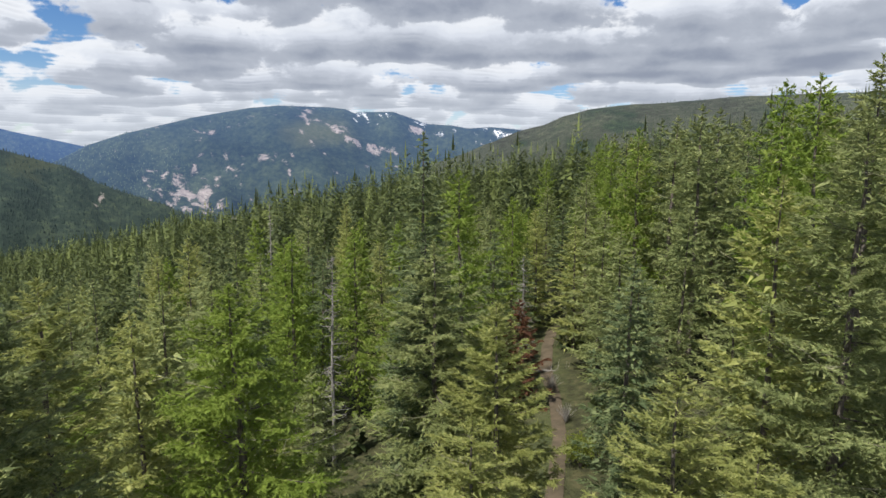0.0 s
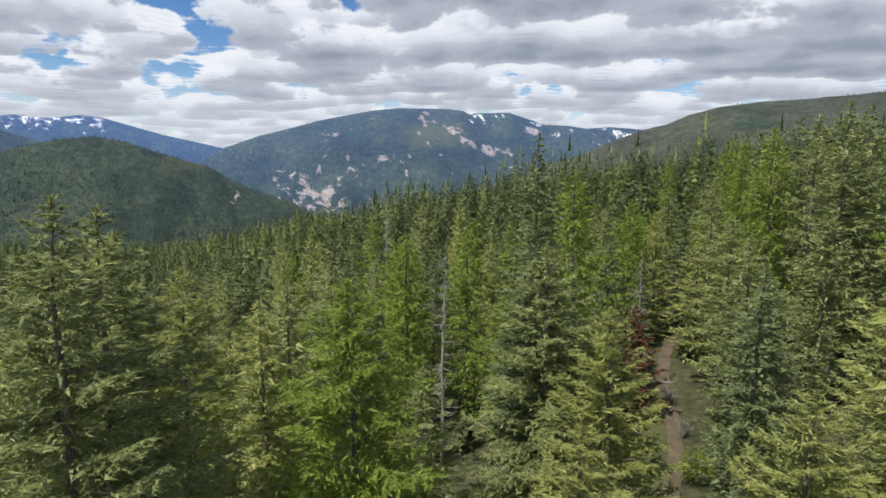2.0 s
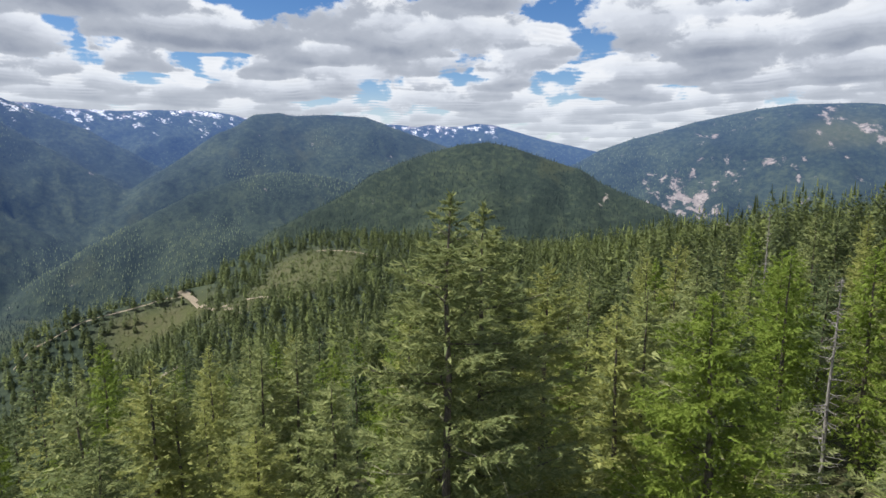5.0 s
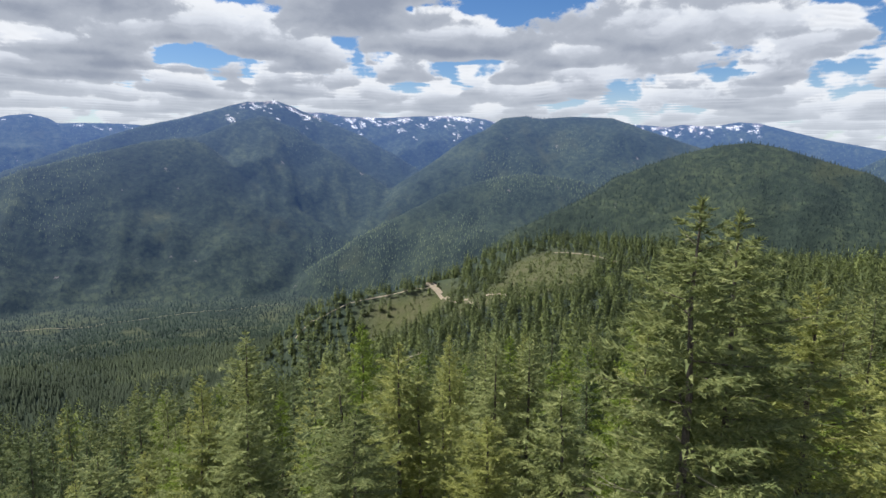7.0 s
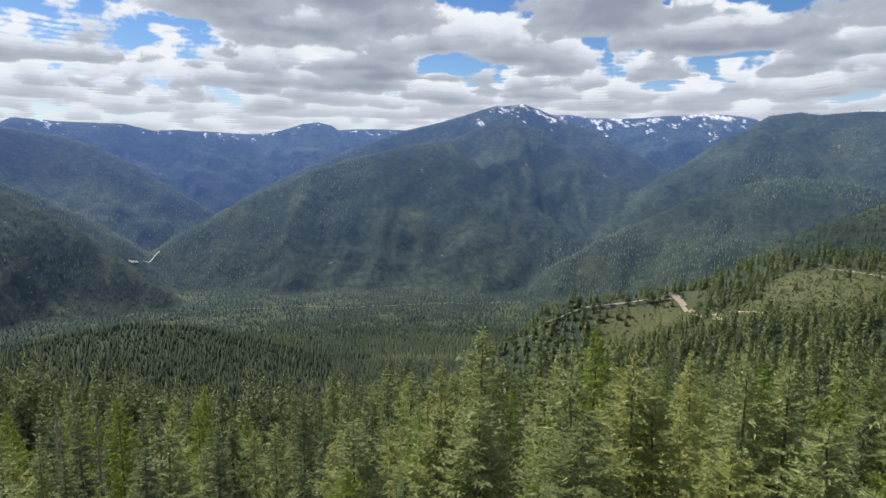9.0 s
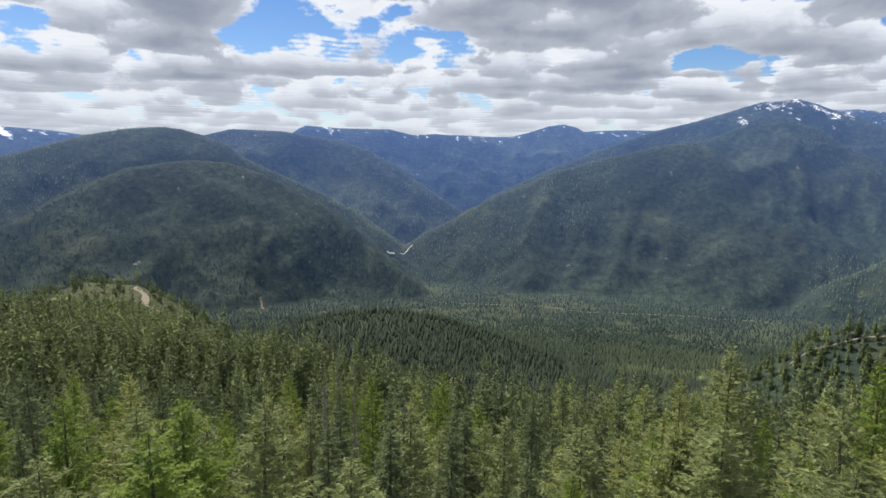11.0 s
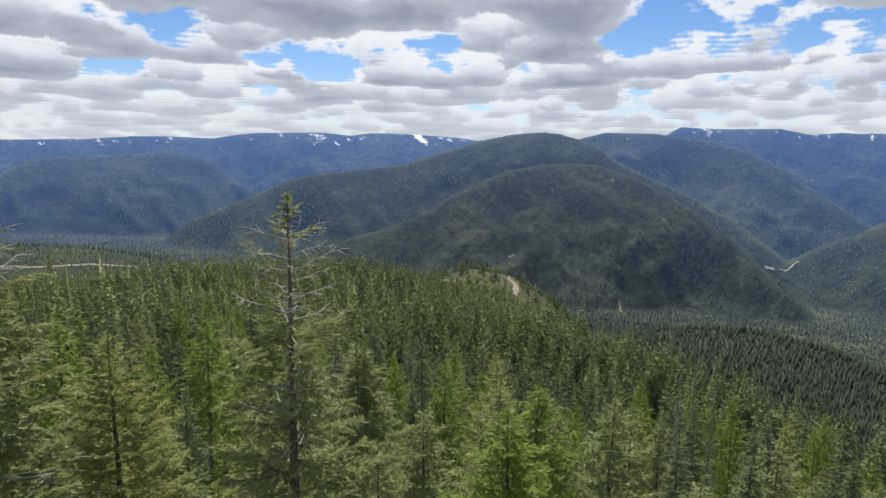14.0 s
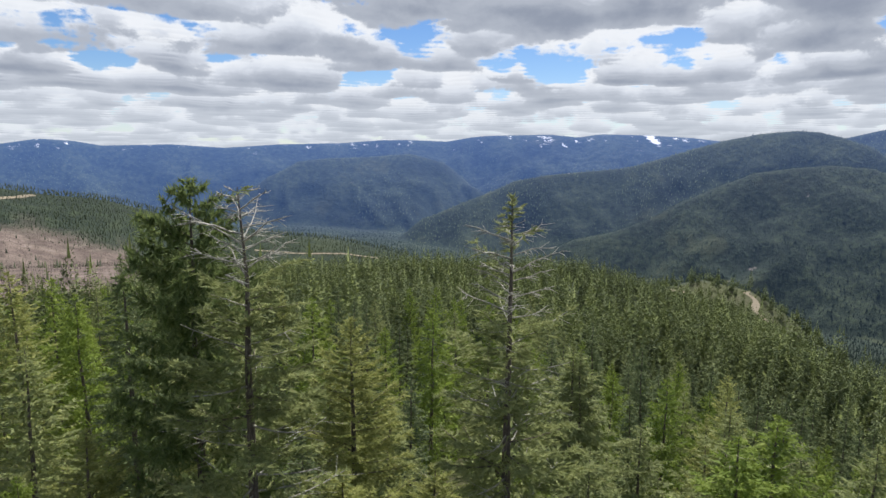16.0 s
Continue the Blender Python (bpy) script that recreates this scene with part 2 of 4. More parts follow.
def value_noise(x, y, seed=0):
    ix, iy = np.floor(x).astype(np.int64), np.floor(y).astype(np.int64)
    fx, fy = x - ix, y - iy
    fx, fy = fx * fx * fx * (fx * (fx * 6 - 15) + 10), fy * fy * fy * (fy * (fy * 6 - 15) + 10)
    a, b = lattice(ix, iy, seed), lattice(ix + 1, iy, seed)
    c, d = lattice(ix, iy + 1, seed), lattice(ix + 1, iy + 1, seed)
    return (a + (b - a) * fx) * (1 - fy) + (c + (d - c) * fx) * fy


def fbm(x, y, octaves=4, seed=0):
    s, amp, tot = 0.0, 1.0, 0.0
    for o in range(octaves):
        s, tot = s + amp * value_noise(x * 2 ** o + 17.3 * o, y * 2 ** o - 9.1 * o, seed + o), tot + amp
        amp *= 0.5
    return s / tot


def ridged(x, y, octaves=4, seed=0):
    s, amp, tot = 0.0, 1.0, 0.0
    for o in range(octaves):
        s, tot = s + amp * (1 - np.abs(2 * value_noise(x * 2 ** o + 5.7 * o, y * 2 ** o + 3.3 * o, seed + o) - 1)), tot + amp
        amp *= 0.5
    return s / tot


# hillside under the camera: ground height (from the camera's level) at these bearings, ring by ring
BEARINGS = (-60, -40, -20, 0, 15, 30, 45, 60, 75, 90, 105, 120, 135, 150, 165, 180, 200, 240, 300)
RINGS = (
    (4, (-22, -22, -22, -22, -22, -22, -22, -22, -22, -22, -22, -22, -22, -22, -22, -22, -22, -22, -22)),
    (30, (-20, -20, -22, -23, -24, -25, -26, -27, -27, -27, -27, -27, -26, -25, -25, -25, -25, -23, -21)),
    (70, (-16, -17, -21, -25, -29, -34, -38, -41, -42, -43, -44, -44, -42, -38, -36, -34, -32, -28, -18)),
    (170, (-8, -10, -18, -26, -38, -50, -64, -74, -79, -82, -86, -86, -80, -64, -56, -54, -50, -40, -15)),
    (300, (5, 3, -16, -26, -40, -60, -100, -122, -138, -150, -142, -106, -92, -82, -82, -82, -84, -50, -8)),
    (450, (20, 15, -15, -25, -40, -66, -112, -130, -180, -215, -220, -165, -124, -94, -93, -98, -112, -60, 0)),
    (650, (5, -3, -38, -60, -82, -98, -110, -122, -235, -300, -305, -260, -155, -118, -118, -122, -124, -75, -10)),
    (900, (-10, -20, -60, -100, -130, -140, -108, -112, -290, -390, -390, -370, -240, -220, -190, -150, -130, -90, -20)),
    (1500, (-80, -100, -160, -220, -300, -400, -400, -420, -470, -500, -480, -470, -460, -400, -330, -260, -220, -160, -80)),
    (2300, (-150, -200, -260, -320, -420, -520, -580, -600, -600, -600, -600, -590, -570, -520, -420, -380, -340, -240, -150)),
    (5000, (-200, -250, -300, -350, -450, -540, -600, -620, -620, -620, -620, -600, -570, -520, -420, -380, -340, -240, -200)),
)
RING_R = np.log([r for r, _ in RINGS])
_fine = np.arange(-60, 301, 3.0)
RING_Z = []
for _, heights in RINGS:
    z = np.interp(_fine, BEARINGS, heights)
    zz = np.concatenate([z[-5:-1], z, z[1:5]])
    RING_Z.append(np.convolve(zz, (0.05, 0.1, 0.2, 0.3, 0.2, 0.1, 0.05), "same")[4:-4])
RING_Z = np.array(RING_Z)

# ranges: name, distance of the crest, distance and height at which its foot lies, roughness of its flank, crest as (bearing, height)
RANGES = []


def mountain_range(name, dist, foot, foot_z, rough, crest):
    RANGES.append((name, dist, foot, foot_z, rough, np.array(sorted(crest), float)))


mountain_range("bald", 4100, 3100, -450, 60, [(33.5, -120), (31.7, -30), (29.2, 70), (26.6, 137), (24.1, 184), (21.7, 234), (19.2, 271), (16.9, 305), (14.5, 323),
               (10.1, 320), (8.9, 311), (8.5, 288), (8.1, 280), (7.5, 294), (4.6, 300), (2.6, 252), (1.4, 225), (-0.7, 218), (-2.3, 197), (-4.3, 208), (-6.9, 191), (-9, 155), (-15, -100)])
mountain_range("burnt", 2400, 1300, -220, 25, [(6, -150), (1.3, -18), (-0.8, 4), (-3.3, 48), (-6.9, 108), (-8.9, 129), (-10.8, 164), (-13.2, 190), (-15.6, 200),
               (-20.2, 209), (-24.5, 221), (-28.6, 222), (-34.7, 222), (-60, 120)])
mountain_range("far_snow", 4750, 4250, -200, 40, [(56, 150), (49.2, 258), (47.8, 252), (45.9, 236), (44.7, 254), (43.2, 240), (42, 242), (40.4, 264), (38.9, 254),
               (36.9, 206), (34.3, 145), (31.8, 101), (29.2, 52), (25, -150)])
mountain_range("cone", 2700, 2000, -480, 50, [(58, -290), (55.1, -219), (51.8, -141), (49.4, -60), (47, -13), (44.5, 28), (42, 60), (39.5, 73), (37.4, 55),
               (34.9, 15), (31.7, -32), (29.1, -103), (26.5, -151), (24.7, -181), (21.4, -255), (15, -400)])
mountain_range("far_peak", 4800, 4250, -250, 60, [(111.7, 170), (108.1, 181), (106.2, 172), (104.6, 168), (103.2, 171), (101.7, 202), (100, 248), (98.7, 263), (97.8, 246),
               (96.9, 208), (95.6, 215), (93.7, 219), (91.3, 215), (86, 150)])
mountain_range("peak", 4350, 3750, -250, 60, [(104, -220), (100.2, -80), (95.6, 68), (90.9, 192), (87.9, 245), (85.9, 289), (83.9, 337), (82.7, 361), (81.4, 363), (80.4, 375),
               (79.1, 343), (77.8, 302), (76.3, 257), (73.2, 163), (70.6, 49), (68, -65), (64, -250)])
mountain_range("snow_crest", 4700, 4250, -100, 70, [(84, 200), (78.9, 296), (77.8, 326), (76.3, 327), (74.2, 300), (70.7, 297), (67.7, 313), (63.7, 315), (61.8, 294), (59.9, 257), (50, 150)])
mountain_range("plateau", 3900, 3250, -450, 60, [(72, -350), (68, -128), (65.5, 12), (62.7, 148), (60.8, 207), (59.9, 253), (58, 264), (56.7, 247), (54, 260), (50.6, 249), (49.3, 220),
               (47.7, 178), (46.1, 141), (43.8, 87), (41.6, 38), (36, -150)])
mountain_range("pyramid", 3700, 2750, -600, 42, [(116, -640), (112.4, -507), (110.6, -431), (108.6, -367), (106.6, -285), (104.5, -215), (102, -143), (99.3, -68), (95.7, -5), (93.3, 35), (90.9, 78),
               (88, 103), (86.7, 81), (85, -15), (83, -130), (79.9, -246), (76.7, -380), (73, -548), (70, -650)])
mountain_range("spur", 4000, 3450, -420, 60, [(96, -150), (88.9, 103), (86.7, 123), (83.4, 220), (81.4, 250), (78.9, 182), (75.8, 42), (72.6, -99), (70.5, -187), (67.9, -310), (64, -480)])
mountain_range("low", 3300, 2700, -600, 55, [(76, -520), (73, -412), (70.5, -334), (67.9, -256), (65.4, -179), (63, -133), (60.6, -96), (58.2, -76), (55.9, -82), (53.2, -107), (50.6, -157), (44, -350)])
mountain_range("far_east", 4750, 4200, -300, 50, [(215, 20), (198.2, 70), (195.7, 107), (193.4, 97), (191.5, 70), (186.5, 85), (182.1, 67), (177.3, 97), (172.1, 111), (168.5, 137), (165.9, 139),
               (162.6, 130), (160.5, 161), (158.7, 176), (153.2, 186), (150.8, 166), (148.9, 189), (146.4, 184), (143.9, 174), (141.3, 160), (138.8, 133), (130, 0)])
mountain_range("hill", 3700, 2950, -500, 55, [(164, -340), (160.8, -251), (158.5, -192), (156.2, -124), (153.8, -92), (151.4, -73), (148.9, -59), (146.4, -39), (143.9, 9), (141.3, 63), (138.8, 110),
               (136.2, 144), (133.6, 158), (132.1, 149), (130.6, 123), (129, 82), (127, -5), (123.4, -116), (120.9, -194), (118.5, -286), (116, -407), (114.6, -514), (112, -640)])
mountain_range("dome", 3200, 2700, -570, 60, [(155, -520), (152.6, -452), (150.6, -397), (147.5, -357), (144.4, -285), (141.3, -184), (138.7, -111), (136.2, -52), (133.6, -28), (131, -15),
               (128.5, -25), (125.9, -74), (123.4, -143), (120.9, -224), (118.4, -331), (115.9, -463), (113, -600)])
mountain_range("behind", 4200, 3700, -400, 55, [(136, -100), (132.1, 47), (130, 140), (128, 177), (123.6, 167), (121.2, 141), (118.8, 116), (116.5, 60), (114.2, -32), (111.9, -150), (109.7, -264), (107.5, -358), (104, -520)])
mountain_range("far_meadow", 4700, 4200, -250, 60, [(126, 80), (122.6, 186), (121.7, 234), (118.9, 217), (114.3, 214), (112.2, 174), (110.1, 184), (108.1, 171), (106.1, 162), (104, 100)])
mountain_range("blue", 4200, 3700, -400, 50, [(186, -330), (180.5, -218), (178.1, -112), (175.8, -22), (173.4, -2), (170.4, 7), (165.9, 32), (163.3, -15), (162.3, -108), (160.2, -183), (156, -350)])
mountain_range("ridge_dark", 1700, 950, -200, 20, [(230, -40), (198.4, -62), (194.8, -81), (191.8, -92), (188.5, -117), (185.1, -160), (180.9, -185), (172.5, -213), (167.4, -246), (160, -330)])
mountain_range("valley_spur", 1350, 900, -420, 25, [(128, -395), (122, -350), (118, -335), (114, -335), (110, -350), (105, -385), (98, -440)])
mountain_range("glade_spur", 860, 560, -210, 4, [(151, -230), (147, -188), (143, -162), (139.8, -146), (136, -155), (133, -182), (129, -240)])
mountain_range("bench_edge", 800, 600, -250, 4, [(82, -250), (77.7, -196), (74.4, -180), (70.5, -171), (66, -158), (63, -152), (57, -150)])
RANGE_NAMES = [r[0] for r in RANGES]


STEEP = 0.80
FORWARD = {"bald": 0.3, "far_snow": 0.5, "far_peak": 0.3, "far_east": 0.2, "far_meadow": 0.5, "snow_crest": 0.3}
CRESTS = []
for name, dist, foot, foot_z, rough, crest in RANGES:
    away = dist - FORWARD.get(name, 0.8 if dist > 2500 else 0.0) * (np.max(crest[:, 1]) - crest[:, 1])
    CRESTS.append(np.stack([-np.sin(np.radians(crest[:, 0])) * away, np.cos(np.radians(crest[:, 0])) * away, crest[:, 1] * away / dist], -1))


def lie(b, r):
    """Ground height and the range on top (-1: the hillside) at bearings b (degrees) and distances r."""
    b = np.asarray(b, float)
    r = np.asarray(r, float)
    bb = np.mod(b + 60, 360) - 60
    x, y = -np.sin(np.radians(b)) * r, np.cos(np.radians(b)) * r
    lr = np.log(np.maximum(r, 4.0))
    k = np.clip(np.searchsorted(RING_R, lr) - 1, 0, len(RING_R) - 2)
    f = (lr - RING_R[k]) / (RING_R[k + 1] - RING_R[k])
    j = np.clip(((bb + 60) / 3).astype(int), 0, len(_fine) - 2)
    g = (bb + 60) / 3 - j
    lo = RING_Z[k, j] * (1 - g) + RING_Z[k, j + 1] * g
    hi = RING_Z[k + 1, j] * (1 - g) + RING_Z[k + 1, j + 1] * g
    h = lo + (hi - lo) * f
    h = h + np.clip(r - 40, 0, 400) / 400 * 16 * (fbm(x / 130, y / 130, 4, 3) - 0.5)
    top = np.full(h.shape, -1)
    rough_up = ridged(x / 420, y / 420, 4, 11) - 0.62
    fine_up = fbm(x / 150, y / 150, 3, 23) - 0.5
    warp = fbm(x / 500, y / 500, 3, 61)
    for i, (name, dist, foot, foot_z, rough, crest) in enumerate(RANGES):
        line = CRESTS[i]
        lo_b, hi_b = crest[0, 0] - 14, crest[-1, 0] + 14
        z_top = np.max(line[:, 2])
        near = np.min(np.hypot(line[:, 0], line[:, 1])) - (z_top + 680) / STEEP
        sel = np.nonzero((bb > lo_b) & (bb < hi_b) & (r > near) & (r < dist + 900))
        if not len(sel[0]):
            continue
        xs, ys, bs, rs = x[sel], y[sel], bb[sel], r[sel]
        if dist < 2500:
            wob = 1 + 0.035 * (fbm(bs / 9.0 + i * 7, bs * 0 + i, 3, 5) - 0.5)
            zc = np.interp(bs, crest[:, 0], crest[:, 1], left=-900, right=-900) * wob
            fall = (np.max(crest[:, 1]) - foot_z) / (dist - foot)
            inward = dist * wob - rs
            v = np.abs(inward)
            z = np.where(inward > 0, zc - fall * inward, zc + 0.5 * inward)
        else:
            # the land falls off from a crest line, whose lower ends come forward
            z = np.full(xs.shape, -9999.0)
            v = np.zeros(xs.shape)
            for p, q in zip(line[:-1], line[1:]):
                ex, ey = q[0] - p[0], q[1] - p[1]
                t = np.clip(((xs - p[0]) * ex + (ys - p[1]) * ey) / (ex * ex + ey * ey), 0, 1)
                d = np.hypot(xs - p[0] - t * ex, ys - p[1] - t * ey)
                zz = p[2] + t * (q[2] - p[2]) - STEEP * (np.sqrt(d * d + 900) - 30)
                better = zz > z
                z, v = np.where(better, zz, z), np.where(better, d, v)
        u = np.clip(v / 260, 0, 1)
        along = np.radians(bs) * dist + v * 0.45 * math.sin(2.1 * i) + 620 * warp[sel]
        spurs = ridged(along / 640, v / 1500 + 0.37 * i, 4, 71) - 0.62
        amp = rough * (1.5 * rough_up[sel] + 2.0 * spurs * (0.25 if dist < 2500 else 1.0)) + (44 if dist > 2500 else min(22, rough)) * fine_up[sel]
        z = z + u * amp * np.clip(0.4 + v / 700, 0, 1.25)
        over = z > h[sel]
        h[sel] = np.where(over, z, h[sel])
        top[sel] = np.where(over, i, top[sel])
    return h, top


def place(b, r):
    """A point on the ground."""
    z, _ = lie(np.array([b]), np.array([r]))
    v = bearing_vector(b) * r
    return Vector((v.x, v.y, float(z[0])))


def bump_shape(b, r, b0, r0, wb, wr):
    return np.exp(-((b - b0) / wb) ** 2 - ((r - r0) / wr) ** 2)


def covers(b, r, h, top):
    """What lies open to view: bare rock, grass, snow; 0 to 1."""
    x, y = -np.sin(np.radians(b)) * r, np.cos(np.radians(b)) * r
    n0 = fbm(x / 34, y / 34, 3, 29)
    n1, n2 = fbm(x / 60, y / 60, 4, 31), fbm(x / 200, y / 200, 4, 41)
    chute = fbm(b * 1.3 + r / 90, r / 130, 4, 51)
    rock, grass, snow = np.zeros_like(h), np.zeros_like(h), np.zeros_like(h)
    name = lambda *s: np.isin(top, [RANGE_NAMES.index(q) for q in s])
    zc = np.zeros_like(h)
    for i, (_, dist, foot, foot_z, rough, crest) in enumerate(RANGES):
        zc = np.where(top == i, np.interp(b, crest[:, 0], crest[:, 1]), zc)
    below = zc - h
    m = name("bald")
    scree = np.clip(1 - np.abs(below - (80 + (11.8 - b) * 26)) / 60, 0, 1) * ((b > 4.2) & (b < 13))
    shoulder = bump_shape(b, below, 2.8, 75, 1.5, 40)
    ledge = np.clip(1 - np.abs(below - (100 + (b - 18) * 5)) / 14, 0, 1) * ((b > 15.5) & (b < 20.5))
    low = np.exp(-((b - 22.5) / 6.0) ** 2) * np.clip((below - 180) / 90, 0, 1)
    rock = np.where(m, np.clip((scree * 0.55 + shoulder * 0.5 + ledge * 0.45 + low * 0.36 + n0 * 1.3 + n1 * 0.8 - 1.42) * 4, 0, 1), rock)
    grass = np.where(m, np.clip(bump_shape(b, below, 11.5, 160, 4.0, 100) * 1.2 + n2 - 0.75, 0, 0.7), grass)
    rock = rock * 0.85
    snow = np.where(m & (b < 8.2), np.clip((n0 * 1.2 + n1 * 0.6 - 1.02 - np.abs(below - 30) / 300) * 6, 0, 1), snow)
    m = name("snow_crest", "peak", "far_snow")
    snow = np.where(m, np.clip((n0 * 1.4 + n1 * 0.6 - 1.04 - np.abs(below - 40) / 380) * 6, 0, 1), snow)
    rock = np.where(m, np.clip((n1 * 0.8 + n0 * 0.5 - 0.55 - below / 260) * 3, 0, 0.6), rock)
    off = name("peak") & ((b > 84.5) | (b < 76.5)) | name("far_snow") & (b < 38.5)
    snow, rock = np.where(off, 0, snow), np.where(off, 0, rock)
    m = name("far_peak", "far_meadow", "far_east")
    snow = np.where(m, np.clip((n0 * 1.2 + n1 * 0.6 - 1.06 - np.abs(below - 20) / 260) * 6, 0, 1), snow)
    snow = snow * 0.5
    snow = np.where(name("far_east"), np.maximum(snow, (np.abs(b - 144.4 + (below - 40) * 0.012) < 0.32) * (below < 62) * (below > 2) * 1.0), snow)
    m = name("pyramid", "spur", "low", "plateau", "dome", "hill", "cone", "behind", "blue", "far_east", "far_meadow", "far_peak")
    grass = np.where(m, np.clip((n2 * 0.9 + n1 * 0.4 - 0.84) * 3, 0, 0.35), grass)
    rock = np.where(m, np.clip((chute * 0.6 + n0 * 0.9 - 1.12) * 7, 0, 0.6), rock)
    # cleared bench, clearing on the ridge, burnt slope, valley meadows
    cut = bump_shape(b, r, 54.8, 690, 4.6, 145) + bump_shape(b, r, 61.5, 600, 4.5, 60) * 0.72 + bump_shape(b, r, 68, 740, 8, 90) * 0.72 + bump_shape(b, r, 68.5, 500, 2.5, 22)
    grass = np.maximum(grass, np.clip((cut + n1 * 0.4 - 0.62) * 5, 0, 1))
    glade = bump_shape(b, r, 139.0, 825, 4.6, 70) * 0.8 + bump_shape(b, r, 134.0, 815, 2.6, 60) * 0.9
    grass = np.maximum(grass, np.clip((glade + n0 * 0.5 + n1 * 0.5 - 0.85) * 5, 0, 0.85))
    flat = np.clip(1 - np.abs(h + 590) / 40, 0, 1) * (top == -1) * (r > 1700)
    grass = np.maximum(grass, flat * np.clip((n1 + n2 - 1.08) * 5, 0, 0.6))
    track = bump_shape(b, r, -9.8, 55, 1.5, 22) + bump_shape(b, r, -11.8, 250, 0.9, 40)
    grass = np.maximum(grass, np.clip(track * 1.5, 0, 0.8))
    return rock, grass, snow


def burnt(b, r):
    """The burnt slope, 0 to 1."""
    x, y = -np.sin(np.radians(b)) * r, np.cos(np.radians(b)) * r
    area = np.exp(-((b - 198) / 11.0) ** 4 - ((r - 970) / 460) ** 4)
    old = (b < 6) & (r > 1300) & (r < 2700)
    return np.maximum(np.clip((area + fbm(x / 60, y / 60, 4, 37) * 0.5 - 0.7) * 4, 0, 1), old * np.clip(fbm(x / 150, y / 150, 4, 39) * 1.5 - 0.4, 0, 0.16))


def mesh_object(name, verts, faces_len, loops, mat, smooth=False, attrs=(), tail=None):
    me = bpy.data.meshes.new(name)
    verts = np.ascontiguousarray(verts, dtype=np.float32).reshape(-1, 3)
    loops = np.ascontiguousarray(loops, dtype=np.int32).ravel()
    n = len(loops) // faces_len
    me.vertices.add(len(verts))
    me.vertices.foreach_set("co", verts.ravel())
    me.loops.add(len(loops))
    me.loops.foreach_set("vertex_index", loops)
    me.polygons.add(n)
    me.polygons.foreach_set("loop_start", np.arange(n, dtype=np.int32) * faces_len)
    if smooth:
        me.polygons.foreach_set("use_smooth", np.ones(n, dtype=bool))
    for aname, values in attrs:
        values = np.ascontiguousarray(values, dtype=np.float32)
        if values.ndim == 1:
            a = me.attributes.new(aname, "FLOAT", "POINT")
            a.data.foreach_set("value", values)
        else:
            a = me.attributes.new(aname, "FLOAT_COLOR", "POINT")
            a.data.foreach_set("color", np.hstack([values, np.ones((len(values), 1), np.float32)]).astype(np.float32).ravel())
    me.materials.append(mat)
    if tail:
        me.materials.append(tail[0])
        me.polygons.foreach_set("material_index", (np.arange(n) >= n - tail[1]).astype(np.int32))
    me.update(calc_edges=True)
    me.validate()
    return new(name, me)


FAR = 1900.0  # from here on the country is a distant backdrop, with haze painted as emission


# how much painted haze a surface gets, by its distance
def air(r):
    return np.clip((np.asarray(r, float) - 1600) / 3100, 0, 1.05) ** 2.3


def make_land(name, rs, bs, mat, label, kind_word):
    B, R_ = np.meshgrid(bs, rs, indexing="ij")
    h, top = lie(B, R_)
    rock, grass, snow = covers(B, R_, h, top)
    x, y = -np.sin(np.radians(B)) * R_, np.cos(np.radians(B)) * R_
    nb, nr = B.shape
    i, j = np.meshgrid(np.arange(nb), np.arange(nr - 1), indexing="ij")
    i2 = (i + 1) % nb
    quads = np.stack([i * nr + j, i2 * nr + j, i2 * nr + j + 1, i * nr + j + 1], -1)
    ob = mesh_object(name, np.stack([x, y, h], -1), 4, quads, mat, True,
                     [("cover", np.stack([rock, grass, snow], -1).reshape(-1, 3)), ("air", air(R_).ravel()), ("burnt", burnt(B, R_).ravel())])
    return tagged(ob, label, kind_word, kind="structure")


make_land("ground", np.concatenate([[0.0], np.geomspace(4, FAR, 130)]), np.concatenate([np.arange(-45, 208, 0.5), np.arange(208, 315, 3.0)]), GROUND,
          "forest floor with grass and earth, running down into the valley", "ground")
make_land("backdrop", np.concatenate([np.geomspace(FAR, 4150, 140), np.linspace(4165, 4930, 58)]), np.concatenate([np.arange(-45, 208, 0.28), np.arange(208, 315, 3.0)]), FAR_GROUND,
          "green forested mountain ranges with painted blue haze, rocky crests and snow patches", "mountains")


# ------------------------------------------------------------------ conifers
def unit(v):
    return v / np.maximum(np.linalg.norm(v, axis=-1, keepdims=True), 1e-9)


def limb(path, radii, sides=5):
    """A tapered tube along path; returns points and quads."""
    path = np.asarray(path, float)
    t = unit(np.gradient(path, axis=0))
    a = unit(np.cross(t, np.array([0.31, 0.2, 0.93]) if abs(t[0][2]) < 0.9 else np.array([1.0, 0.1, 0])))
    b = np.cross(t, a)
    ang = np.arange(sides) * 2 * math.pi / sides
    ring = path[:, None] + (a[:, None] * np.cos(ang)[None, :, None] + b[:, None] * np.sin(ang)[None, :, None]) * np.asarray(radii)[:, None, None]
    n = len(path)
    i, j = np.meshgrid(np.arange(n - 1), np.arange(sides), indexing="ij")
    q = np.stack([i * sides + j, i * sides + (j + 1) % sides, (i + 1) * sides + (j + 1) % sides, (i + 1) * sides + j], -1).reshape(-1, 4)
    return ring.reshape(-1, 3), q


